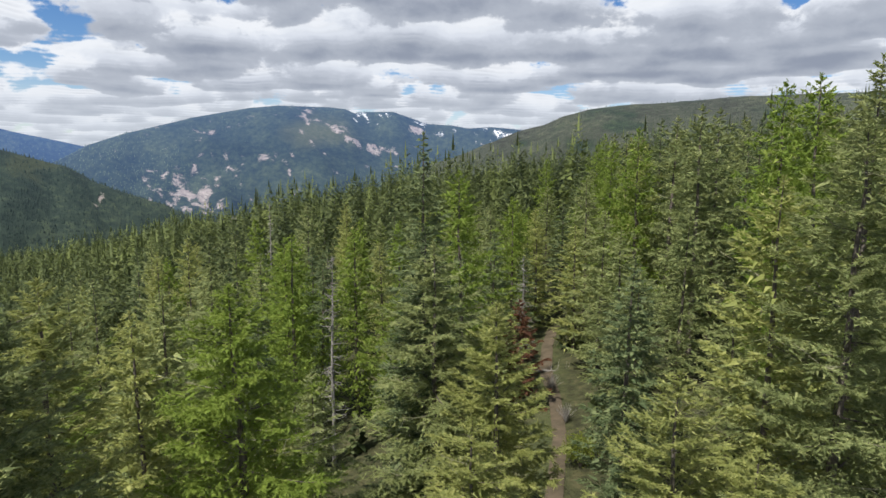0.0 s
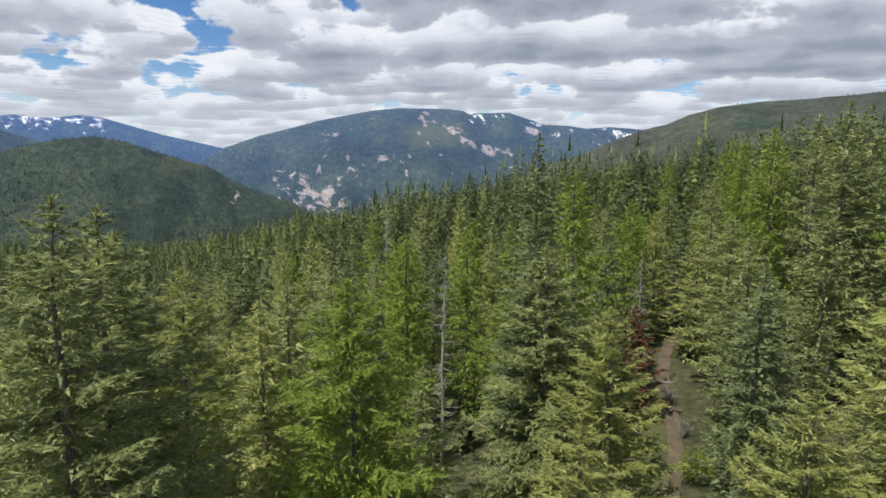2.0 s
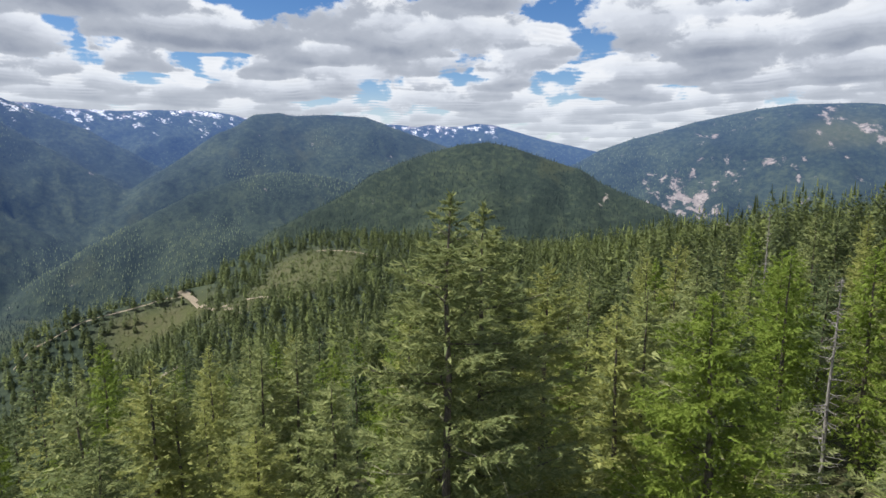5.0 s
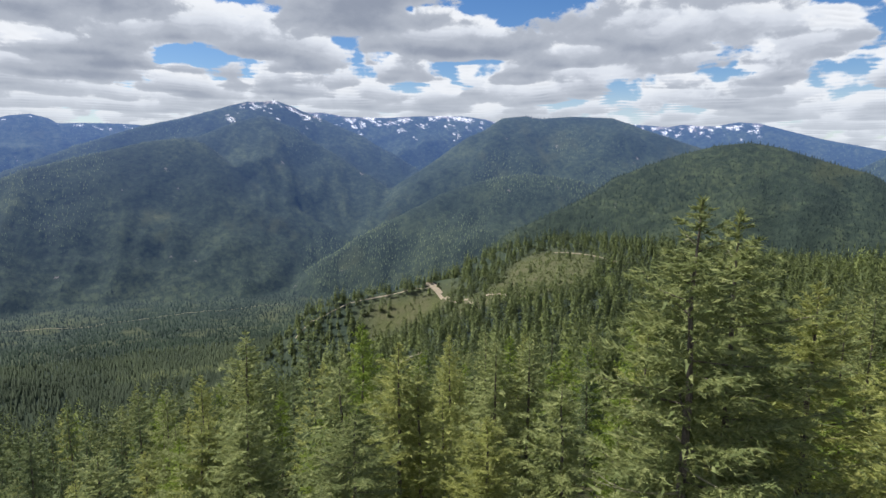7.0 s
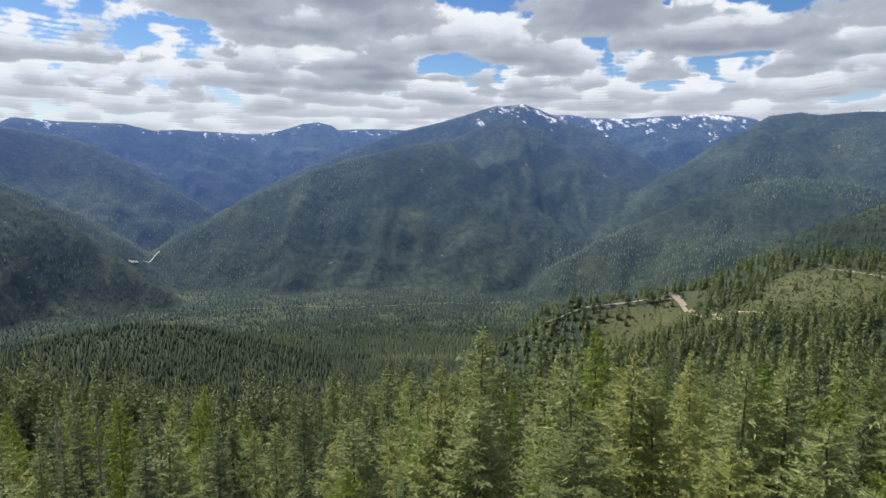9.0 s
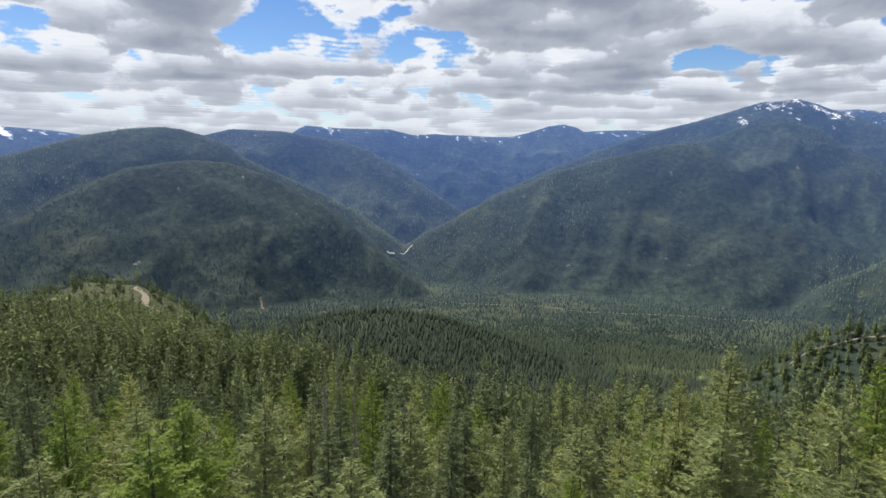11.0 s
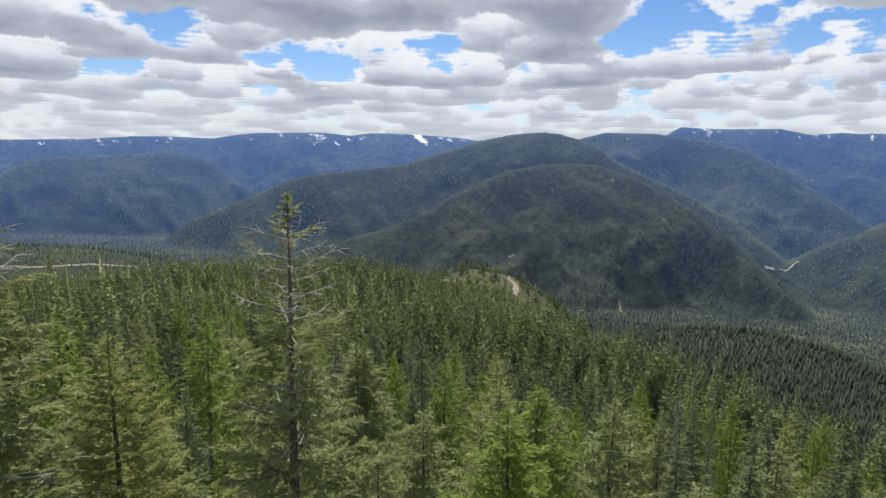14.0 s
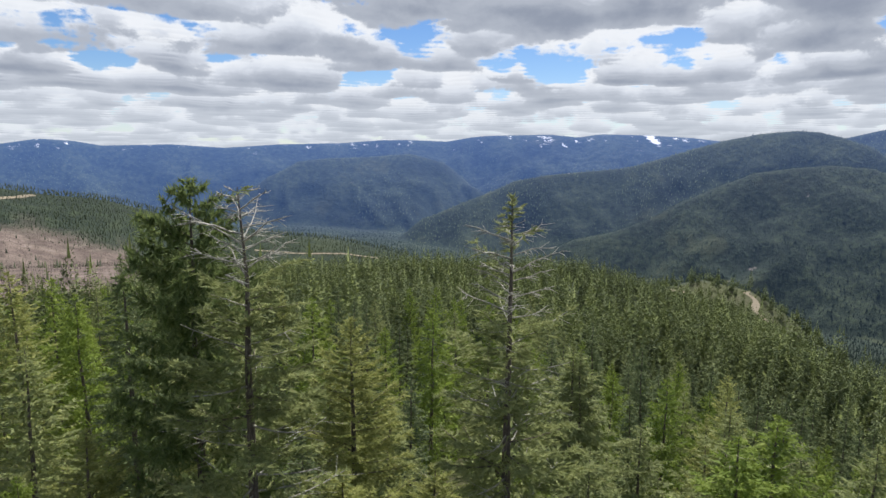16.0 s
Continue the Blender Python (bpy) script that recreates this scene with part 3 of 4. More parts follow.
class Wood:
    def __init__(self):
        self.v, self.q, self.n = [], [], 0

    def add(self, path, radii, sides=5):
        v, q = limb(path, radii, sides)
        self.v.append(v)
        self.q.append(q + self.n)
        self.n += len(v)

    def make(self, name, mat, parent):
        ob = mesh_object(name, np.concatenate(self.v), 4, np.concatenate(self.q), mat, True)
        ob.parent = parent
        return ob


# kind: widest radius of the crown, how fast it widens below the tip, clear stem, boughs a metre, rise at the tip and droop at the foot, spray length and width, step
KINDS = {
    "douglas_fir": dict(r=5.5, rate=0.145, clear=0.05, per_m=6.4, up=0.45, down=-0.10, twig=0.30, width=0.044, needles=FIR, ragged=0.36, flat=0.22, fan=0.40),
    "young_fir": dict(r=4.4, rate=0.15, clear=0.03, per_m=6.6, up=0.7, down=-0.06, twig=0.28, width=0.044, needles=PALE, ragged=0.25, flat=0.2, fan=0.38),
    "spruce": dict(r=3.6, rate=0.14, clear=0.03, per_m=7.0, up=0.25, down=-0.36, twig=0.28, width=0.048, needles=SPRUCE, ragged=0.22, flat=0.25, fan=0.36),
    "larch": dict(r=4.8, rate=0.165, clear=0.06, per_m=8.0, up=0.5, down=-0.04, twig=0.22, width=0.042, needles=LARCH, ragged=0.42, flat=0.6, fan=0.36),
    "pine": dict(r=3.2, rate=0.34, clear=0.22, per_m=6.8, up=0.8, down=-0.10, twig=0.44, width=0.05, needles=PINE, ragged=0.40, flat=0.9, fan=0.32),
}


def conifer(kind, height, seed, lite=1.0, bare=(2.0, 2.0), label="", wide=1.0, dense=1.0, needles=None):
    """One conifer: stem, boughs and needles; lite < 1 thins it out for trees farther off; bare: the stretch of the crown that has died back."""
    k = KINDS[kind]
    rng = np.random.default_rng(seed)
    tree = tagged(new(kind), label, "tree", "conifers on the ridge")
    stem = Wood()
    hs = np.linspace(0, 1, 9)
    lean = rng.normal(0, 0.012, 2)
    wav = rng.normal(0, 0.05, (9, 2)) * hs[:, None]
    path = np.stack([hs * height * lean[0] + wav[:, 0], hs * height * lean[1] + wav[:, 1], hs * height], -1)
    base_r = 0.0125 * height
    stem.add(path, base_r * (1 - hs) ** 0.85 + 0.015, 7)
    trunk = stem.make("trunk", BARK, tree)
    n = int(height * (1 - k["clear"]) * k["per_m"] * (0.4 + 0.6 * lite) * dense)
    boughs, dead = Wood(), Wood()
    sprays = []
    r0 = k["r"] * wide
    for i in range(n):
        f = k["clear"] + (1 - k["clear"]) * ((i + rng.random()) / n) ** 0.92
        f = min(f, 0.992)
        az = i * 2.39996 + rng.normal(0, 0.35)
        g = (f - k["clear"]) / (1 - k["clear"])
        length = r0 * (1 - math.exp(-k["rate"] * height * (1 - f))) * (1 - k["ragged"] * rng.random()) * (0.75 + 0.25 * min(1, g * 5)) + 0.14
        rise = k["down"] + (k["up"] - k["down"]) * g ** 1.3 + rng.normal(0, 0.10)
        out = np.array([math.cos(az), math.sin(az), 0.0])
        start = np.array([np.interp(f, hs, path[:, 0]), np.interp(f, hs, path[:, 1]), f * height])
        s = np.linspace(0, 1, 5)
        sag = 0.16 * length * (1 - g)
        bend = (s * (1 - s)) * -sag * 2 + s ** 2.2 * sag * 0.9
        line = start + out * (s * length)[:, None] + np.array([0, 0, 1.0]) * (s * length * rise + bend)[:, None]
        in_bare = bare[0] < g < bare[1]
        is_dead = in_bare and rng.random() < 0.9 or rng.random() < (0.07 + 0.10 * (g < 0.3) + 0.36 * (bare[0] < 1)) * (lite > 0.25)
        if in_bare:
            stretch = min(2.6, 2.4 / length) * rng.uniform(0.45, 1.0)
            line, length = start + (line - start) * stretch, length * stretch
            line = line + rng.normal(0, 0.055, line.shape) * s[:, None] * length
        elif g > bare[1]:
            length *= 0.6
        if lite > 0.6 and i % 3 == 0 or is_dead and (lite > 0.6 or i % 3 == 0):
            (dead if is_dead else boughs).add(line, (0.013 if in_bare else 0.012) * length * (1.1 - s) + (0.012 if in_bare else 0.010 if bare[0] < 1 else 0.006), 4 if in_bare else 3)
        if is_dead:
            for _ in range(int(3 * lite + 2) + 5 * in_bare):
                u = 0.3 + 0.65 * rng.random()
                p = np.array([np.interp(u, s, line[:, c]) for c in range(3)])
                d = unit(out * 0.7 + np.array([-out[1], out[0], 0]) * rng.choice([-1, 1]) * rng.uniform(0.4, 1) + rng.normal(0, 0.25, 3))
                dead.add([p, p + d * length * 0.17, p + d * length * 0.32 + rng.normal(0, 0.04, 3)], [0.017 if in_bare else 0.011, 0.012 if in_bare else 0.008, 0.006], 3)
            if rng.random() < (0.88 if in_bare else 0.45):
                continue
        # side shoots along the bough, twigs along each shoot
        m = max(3, int(length * (4.8 if lite > 0.9 else 5.8) * (0.35 + 0.65 * lite) * (0.45 if is_dead else 1)) + 2)
        u = np.tile((np.arange(m) + rng.random(m)) / m * 0.93 + 0.08, 2)
        sign = np.repeat([-1.0, 1.0], m)[:, None]
        root = np.stack([np.interp(u, s, line[:, c]) for c in range(3)], -1)
        across = np.array([-out[1], out[0], 0.0])
        up = np.array([0, 0, 1.0])
        shoot = unit(out * rng.uniform(0.5, 1.0, (2 * m, 1)) + across * sign * rng.uniform(0.4, 1.0, (2 * m, 1)) + up * rng.normal(rise * 0.5 - 0.06, k["flat"], (2 * m, 1)))
        sl = length * k["fan"] * (1 - 0.72 * np.clip(u, 0, 1)) * rng.uniform(0.6, 1.15, 2 * m) + 0.12
        q = max(2, round((3 + 1.6 * min(3, length)) * (1.8 if lite > 0.9 else 0.2 + 0.8 * lite)))
        v = (np.arange(q) + 0.5) / q
        spot = root[:, None] + shoot[:, None] * (sl[:, None] * v[None])[..., None] - up * (sl[:, None] * v[None] ** 2 * 0.12)[..., None]
        spot = spot.reshape(-1, 3)
        sd = np.repeat(shoot, q, 0)
        n2 = len(spot)
        perp = unit(np.cross(sd, up + rng.normal(0, 0.3, (n2, 3)))) * rng.choice([-1.0, 1.0], (n2, 1))
        d = unit(sd * rng.uniform(0.45, 1.1, (n2, 1)) + perp * rng.uniform(0.15, 1.0, (n2, 1)) + up * rng.normal(0.02, k["flat"], (n2, 1)))
        grow = (1.15 if lite > 0.9 else 1.0 / lite ** 0.45)
        tl = k["twig"] * rng.uniform(0.6, 1.25, n2) * min(1.0, 0.5 + length / 2.5) * grow
        side = unit(np.cross(d, up + rng.normal(0, 0.8, (n2, 3)))) * (k["width"] * (0.58 if lite > 0.9 else 0.9) * rng.uniform(0.7, 1.3, n2) * grow ** 1.6)[:, None]
        foot = spot - d * (tl * 0.25)[:, None]
        sprays.append(np.stack([foot + side, foot - side, spot + d * (tl * 0.8)[:, None]], 1))
    # inner boughs, shaded
    n4 = int((800 if lite > 0.9 else 700 if lite > 0.25 else 380) * (0.35 if kind == "pine" else 1))
    gf = k["clear"] + (0.975 - k["clear"]) * rng.random(n4) ** 0.85
    az = rng.random(n4) * 6.2832
    rr = r0 * (1 - np.exp(-k["rate"] * height * (1 - gf))) * np.where(gf > bare[0], 0.12, 1.0)
    o4 = np.stack([np.cos(az), np.sin(az), np.zeros(n4)], -1)
    a4 = np.stack([-np.sin(az), np.cos(az), rng.normal(0, 0.6, n4)], -1)
    mid4 = np.stack([np.interp(gf, hs, path[:, 0]), np.interp(gf, hs, path[:, 1]), gf * height], -1)
    foot = mid4 + o4 * (rr * rng.uniform(0.05, 0.62, n4))[:, None]
    d4 = unit(o4 + a4 * rng.normal(0, 0.5, (n4, 1)) + np.array([0, 0, 1.0]) * rng.normal(-0.15, 0.35, (n4, 1)))
    l4 = np.minimum(rr * 0.45, rng.uniform(0.35, 0.6 if lite > 0.9 else 0.9, n4))
    w4 = (0.05 + 0.10 * l4) * (0.6 if lite > 0.9 else 1.0 if lite > 0.2 else 1.35)
    sprays.append(np.stack([foot + a4 * w4[:, None], foot - a4 * w4[:, None], foot + d4 * l4[:, None]], 1))
    # the leader
    n3 = int(60 * lite) + 8
    zs = height * (1 - 0.045 * rng.random(n3) ** 1.5) + 0.1
    a3 = rng.random(n3) * 6.28
    d = unit(np.stack([np.cos(a3), np.sin(a3), rng.uniform(0.3, 1.8, n3)], -1))
    foot = np.stack([np.full(n3, path[-1, 0]), np.full(n3, path[-1, 1]), zs], -1)
    side = unit(np.cross(d, rng.normal(0, 1, (n3, 3)))) * 0.035
    if bare[1] < 0.97 or bare[0] > 1:
        sprays.append(np.stack([foot + side, foot - side, foot + d * 0.26], 1))
    sp = np.concatenate(sprays)
    crown = mesh_object("needles", sp, 3, np.arange(len(sp) * 3), needles or k["needles"])
    crown.parent = tree
    tagged(crown, kind="stuff")
    if boughs.n:
        tagged(boughs.make("bough", BARK, tree), kind="stuff")
    if dead.n:
        tagged(dead.make("dead_branch", BLEACHED if bare[0] < 1 else LICHEN_TWIG, tree), "bare grey-green lichened branches", kind="stuff")
    return tree


def snag(height, seed, label):
    """A standing dead tree, bare and grey."""
    rng = np.random.default_rng(seed)
    tree = tagged(new("snag"), label, "dead tree", "standing dead trees")
    stem = Wood()
    hs = np.linspace(0, 1, 8)
    path = np.stack([rng.normal(0, 0.06, 8) * hs, rng.normal(0, 0.06, 8) * hs, hs * height], -1)
    stem.add(path, 0.009 * height * (1 - hs) ** 0.8 + 0.02, 7)
    stem.make("trunk", DEADWOOD, tree)
    twigs = Wood()
    for i in range(int(height * 5.0)):
        f = 0.25 + 0.74 * rng.random()
        az = rng.random() * 6.28
        ln = (2.0 * (1 - f) + 0.35) * rng.uniform(0.5, 1)
        out = np.array([math.cos(az), math.sin(az), rng.normal(-0.05, 0.25)])
        p = np.array([0, 0, f * height])
        q = p + out * ln * 0.5 + np.array([0, 0, -0.05])
        e = p + out * ln + np.array([0, 0, rng.normal(0.05, 0.15)])
        twigs.add([p, q, e], [0.05, 0.032, 0.012], 4)
        for _ in range(3):
            o = q + (e - q) * rng.random()
            d = unit(out + rng.normal(0, 0.7, 3))
            twigs.add([o, o + d * ln * 0.18, o + d * ln * 0.35], [0.014, 0.01, 0.005], 3)
    tagged(twigs.make("branch", DEADWOOD, tree), kind="stuff")
    return tree


LABELS = {
    "douglas_fir": "olive-green mature fir with lichened lower branches on the slope",
    "young_fir": "pale yellow-green young fir with upswept boughs",
    "spruce": "narrow dark green spruce with drooping boughs",
    "larch": "bright fresh-green larch with feathery soft needles",
    "pine": "dark green pine with clumped long needles",
}
PROTO_H = 22.0
PROTOS = {}


def proto(kind, lite, variant):
    key = (kind, lite, variant)
    if key not in PROTOS:
        PROTOS[key] = (conifer(kind, PROTO_H, 100 + variant * 13 + len(kind) + int(lite * 10), lite, label=LABELS[kind]), True)
    return PROTOS[key]


def plant(kind, b, r, top_z, variant=0, wide=1.0, turn=None):
    """Plant a conifer on the slope at a bearing and distance, so tall that its tip stands at top_z."""
    lite = 1.0 if r < 31 else 0.5 if r < 52 else 0.32 if r < 85 else 0.2
    base = place(b, r)
    height = max(4.0, top_z - base.z)
    ob, fresh = proto(kind, lite, variant)
    s = height / PROTO_H
    w = s ** 0.55 * wide
    turn = (b * 37.7 + r * 11.3) % 360 if turn is None else turn
    m = Matrix.Translation(base - Vector((0, 0, 0.15))) @ pose(0, 0, 0, 0, 0, turn).to_3x3().to_4x4() @ Matrix.Diagonal((w, w, s, 1))
    if fresh:
        ob.matrix_basis = m
        PROTOS[(kind, lite, variant)] = (ob, False)
        return ob
    keep = ob.matrix_basis.copy()
    ob.matrix_basis = Matrix.Identity(4)
    c = copy_thing(ob, m)
    ob.matrix_basis = keep
    return c


# trees that stand out: kind, bearing, distance, height of the tip from the camera's level
F, Y, S, L, P = "douglas_fir", "young_fir", "spruce", "larch", "pine"
WEST = [(F, 42.6, 20, -1.1), (F, 39.8, 23, -1.6), (Y, 34.0, 28, -4.6), (L, 17.9, 26, -5.1), (F, 24.8, 38, -7.5), (F, 20.7, 45, -7.5),
        (L, 13.7, 60, -7.2), (L, 8.0, 62, -6.9), (S, 1.8, 45, 1.8), (S, 1.4, 30, -3.3), (L, -2.2, 55, -0.9), (F, 0.3, 28, -3.8), (Y, -6.1, 25, -5.8),
        (Y, -12.4, 74, -7.4), (S, -17.1, 35, -5.3), (Y, -21.9, 20, -6.3), (Y, -3.2, 20, -8.6)]
RIDGE = [(Y, -28.3, 19, -8.2), (F, -22.4, 70, 5.7), (F, -20.0, 80, 5.3), (F, -23.8, 75, 5.7), (L, -28.4, 60, 6.7), (L, -31.4, 55, 6.5), (L, -17.4, 80, 4.0),
         (Y, -29.0, 32, -0.6), (Y, 26.5, 35, -7.9), (L, 13.9, 65, -8.1), (F, -33.9, 30, 1.9), (F, -34.5, 42, 5.8)]
SLOPE = [(Y, 60.5, 30, -12.8), (Y, 69.4, 35, -10.6), (F, 74.5, 38, -12.4), (F, 83.6, 70, -19.0), (S, 78.3, 80, -21.4), (L, 73.2, 75, -20.0), (F, 74.4, 28, -11.6),
         (F, 83.7, 40, -15.7), (Y, 87.7, 45, -18.2), (F, 57.2, 50, -14.5), (Y, 66.9, 35, -12.4), (F, 60.3, 50, -15.0), (F, 53.4, 40, -14.4), (F, 112.5, 60, -24.4)]
SOUTH = [(L, 135.6, 32, -13.3), (L, 133.2, 42, -15.5), (L, 142.2, 60, -20.2), (F, 118.1, 35, -17.4), (F, 149.4, 45, -13.8), (F, 95.9, 45, -19.2), (F, 88.0, 45, -18.5),
         (F, 84.0, 42, -16.6), (F, 127.5, 50, -22.8), (S, 114.5, 50, -21.7), (S, 106.9, 70, -28.7), (Y, 171.0, 28, -7.1), (L, 163.9, 55, -13.4), (S, 190.4, 50, -7.0)]
EAST = [(L, 174.9, 60, -13.3), (F, 150.5, 45, -13.6), (F, 137.1, 45, -16.8), (F, 144.0, 40, -16.7), (F, 126.6, 40, -15.2), (Y, 197.9, 60, -9.2), (L, 195.7, 70, -11.6),
        (L, 193.5, 55, -10.6), (F, 198.0, 40, -10.5), (Y, 195.0, 24, -9.4), (Y, 163.4, 26, -13.3), (Y, 172.6, 22, -11.3), (P, 185.4, 25, -0.8)]
CLEARING = [(Y, -5.2, 57, -12.0), (S, -4.6, 64, -7.5), (F, -14.6, 66, -5.0), (Y, -8.8, 86, -8.5), (S, -11.0, 92, -6.0), (L, -6.6, 86, -5.0)]
PLANTED = []
for n, (kind, b, r, top) in enumerate(WEST + RIDGE + SLOPE + SOUTH + EAST + CLEARING):
    plant(kind, b, r, top, n % 3 if r < 31 else n % 2, 1.3 if kind == L and r < 45 else 1.0)
    PLANTED.append((b, r))

# three with marks of their own
for b, r, top, bare, label in ((156.6, 22, -1.4, (0.80, 0.945), "fir with a thin, half-bare top and grey lichened branches"),
                               (180.5, 20, -0.9, (0.86, 1.0), "fir with a dead twisted crown of bare pale branches")):
    base = place(b, r)
    t = conifer("douglas_fir", top - base.z, int(b), 1.0, bare, label, 0.74, 1.15, FIR)
    t.matrix_basis = Matrix.Translation(base)
    PLANTED.append((b, r))
for b, r, top in ((10.3, 50, -7.8), (-7.6, 62, -9.5), (119.4, 97, -31.0), (117.8, 94, -31.5), (120.6, 101, -33.5), (113.0, 60, -23.6), (15.6, 118, -8.0)):
    base = place(b, r)
    t = snag(top - base.z, int(b) + 50, "grey standing dead tree with bare broken branches")
    t.matrix_basis = Matrix.Translation(base)
    PLANTED.append((b, r))


base = place(-7.4, 56)
dying = conifer("young_fir", -12.8 - base.z, 61, 0.34, label="dying young fir with reddish-brown dry needles", needles=BROWN)
dying.matrix_basis = Matrix.Translation(base)
PLANTED.append((-7.4, 56))


# the rest of the near wood: how far below the level its crest lies, in degrees, by bearing
SINK_B = (-42, -8.1, -8, 48, 52, 62, 68, 83, 92, 100, 112, 130, 150, 165, 206)
SINK = (-2.5, -2.5, 6.5, 7.5, 15.5, 15.5, 14, 14, 17.5, 19.5, 20, 18, 13, 12, 11)


def fill_near():
    rng = np.random.default_rng(7)
    spots = [(bearing_vector(b) * r).to_2d() for b, r in PLANTED]
    made, tries = 0, 0
    grid = {}
    for q in spots:
        grid.setdefault((int(q.x // 8), int(q.y // 8)), []).append(q)
    while made < 720 and tries < 16000:
        tries += 1
        b, r = rng.uniform(-42, 206), math.sqrt(rng.uniform(30 ** 2, 152 ** 2))
        p = (bearing_vector(b) * r).to_2d()
        if abs(b + 10.2) < 190 / r and r < 80:
            continue
        gap = 5.5 + 0.012 * r
        cx, cy = int(p.x // 8), int(p.y // 8)
        if any((p - q).length < gap for i in (-1, 0, 1) for j in (-1, 0, 1) for q in grid.get((cx + i, cy + j), ())):
            continue
        base = place(b, r)
        # the crest of the wood falls away from the ridge top towards the open slope
        top = base.z + rng.uniform(14, 27)
        sink = float(np.interp(b, SINK_B, SINK)) + (9 if r < 50 else 5 if r < 65 else 0 if r < 94 else -3) * (0.6 if b > 48 else 1.0)
        top = min(top, -r * math.tan(radians(sink)) - rng.uniform(0, 6.5 if b > 48 else 3.5))
        if top - base.z < 5:
            continue
        kind = rng.choice([F, Y, S, L], p=[0.34, 0.16, 0.30, 0.20] if b < 80 else [0.22, 0.06, 0.50, 0.22])
        plant(str(kind), b, r, top, int(rng.integers(0, 3)), 0.86 if b < 80 else 0.8)
        grid.setdefault((cx, cy), []).append(p)
        made += 1


fill_near()


# ------------------------------------------------------------------ the forest beyond
def visible_horizon(bs, rs, lift):
    B, R_ = np.meshgrid(bs, rs, indexing="ij")
    h, _ = lie(B, R_)
    return np.maximum.accumulate((h + lift) / R_, axis=1)


def forest_spots(r0, r1, spacing, grow, seed):
    """Stratified spots over the country between two distances; spacing grows with distance."""
    rng = np.random.default_rng(seed)
    bs, rs = [], []
    r = r0
    while r < r1:
        s = max(spacing, grow * r)
        n = int(radians(250) * r / s)
        bs.append(-43 + 250 * (np.arange(n) + rng.random(n)) / n)
        rs.append(r + s * (rng.random(n) - 0.5) * 1.3)
        r += s
    return np.concatenate(bs), np.concatenate(rs), rng


def wooded(b, r, h, top, rng):
    rock, grass, snow = covers(b, r, h, top)
    x, y = -np.sin(np.radians(b)) * r, np.cos(np.radians(b)) * r
    patch = fbm(x / 120, y / 120, 3, 77)
    keep = rng.random(len(b)) > np.clip(np.maximum(np.maximum(rock, grass * 0.9), np.maximum(snow, burnt(b, r) * 0.93)) * 1.05, 0, 0.985)
    keep &= rng.random(len(b)) < 0.7 + 0.6 * patch
    keep &= ~((np.abs(b + 9.8) < 140 / r) & (r < 80))
    return keep


def conifer_sprays(x, y, z, hgt, rad, tone, count, rng):
    """Many conifers in one mesh: each of count small sprays set round its stem in the shape of a cone."""
    n = len(x)
    full = rng.uniform(0.58, 0.9, n)
    tris = []
    g = 1 - ((np.arange(count) + rng.random((n, count))) / count) ** 0.6
    g = 0.08 + 0.92 * g
    az = np.arange(count) * 2.39996 + rng.random((n, 1)) * 6.28
    shell = rad[:, None] * (1 - g) ** full[:, None] + 0.006 * hgt[:, None]
    c, s = np.cos(az), np.sin(az)
    ln = (0.42 * shell + 0.30) * rng.uniform(0.7, 1.3, (n, count)) * (150.0 / count) ** 0.25
    w = (0.17 * shell + 0.14) * (150.0 / count) ** 0.5
    out = shell * rng.uniform(0.3, 0.85, (n, count))
    fall = rng.normal(0.38, 0.3, (n, count)) - 0.95 * g ** 2
    zz = z[:, None] + hgt[:, None] * (0.03 + 0.95 * g) - out * 0.25
    turn = rng.normal(0, 0.45, (n, count))
    c2, s2 = np.cos(az + turn), np.sin(az + turn)
    px, py = x[:, None] + c * out, y[:, None] + s * out
    roll = rng.normal(0, 0.8, (n, count))
    p = np.stack([px - s2 * w, py + c2 * w, zz + roll * w], -1)
    q = np.stack([px + s2 * w, py - c2 * w, zz - roll * w], -1)
    tip = np.stack([px + c2 * ln, py + s2 * ln, zz - fall * ln], -1)
    tris.append(np.stack([p, q, tip], 2))
    # the leader
    w = 0.010 * hgt[:, None]
    low = z + hgt * 0.88
    tris.append(np.stack([np.stack([x - w[:, 0], y, low], -1), np.stack([x + w[:, 0], y, low], -1), np.stack([x, y, z + hgt * 1.02], -1)], 1)[:, None])
    v = np.concatenate(tris, 1)
    # soft crowns: the sprays are shaded as one rounded cone, with some unevenness
    axis = np.stack([x, y, z], -1)[:, None, None]
    flat = (v.mean(2, keepdims=True) - axis) * np.array([1.0, 1.0, 0.0])
    soft = unit(flat) + np.array([0, 0, 0.55]) + rng.normal(0, 0.22, (n, v.shape[1], 1, 3))
    soft = unit(soft)
    face = np.cross(v[:, :, 1] - v[:, :, 0], v[:, :, 2] - v[:, :, 0])
    wrong = np.sum(face * soft[:, :, 0], -1) < 0
    v[wrong] = v[wrong][:, ::-1]
    return v.reshape(-1, 3), np.repeat(tone, v.shape[1] * 3), np.broadcast_to(soft, v.shape).reshape(-1, 3)


def shade_soft(me, normals):
    a = me.attributes.new("custom_normal", "FLOAT_VECTOR", "POINT")
    a.data.foreach_set("vector", np.ascontiguousarray(normals, dtype=np.float32).ravel())
    me.update()


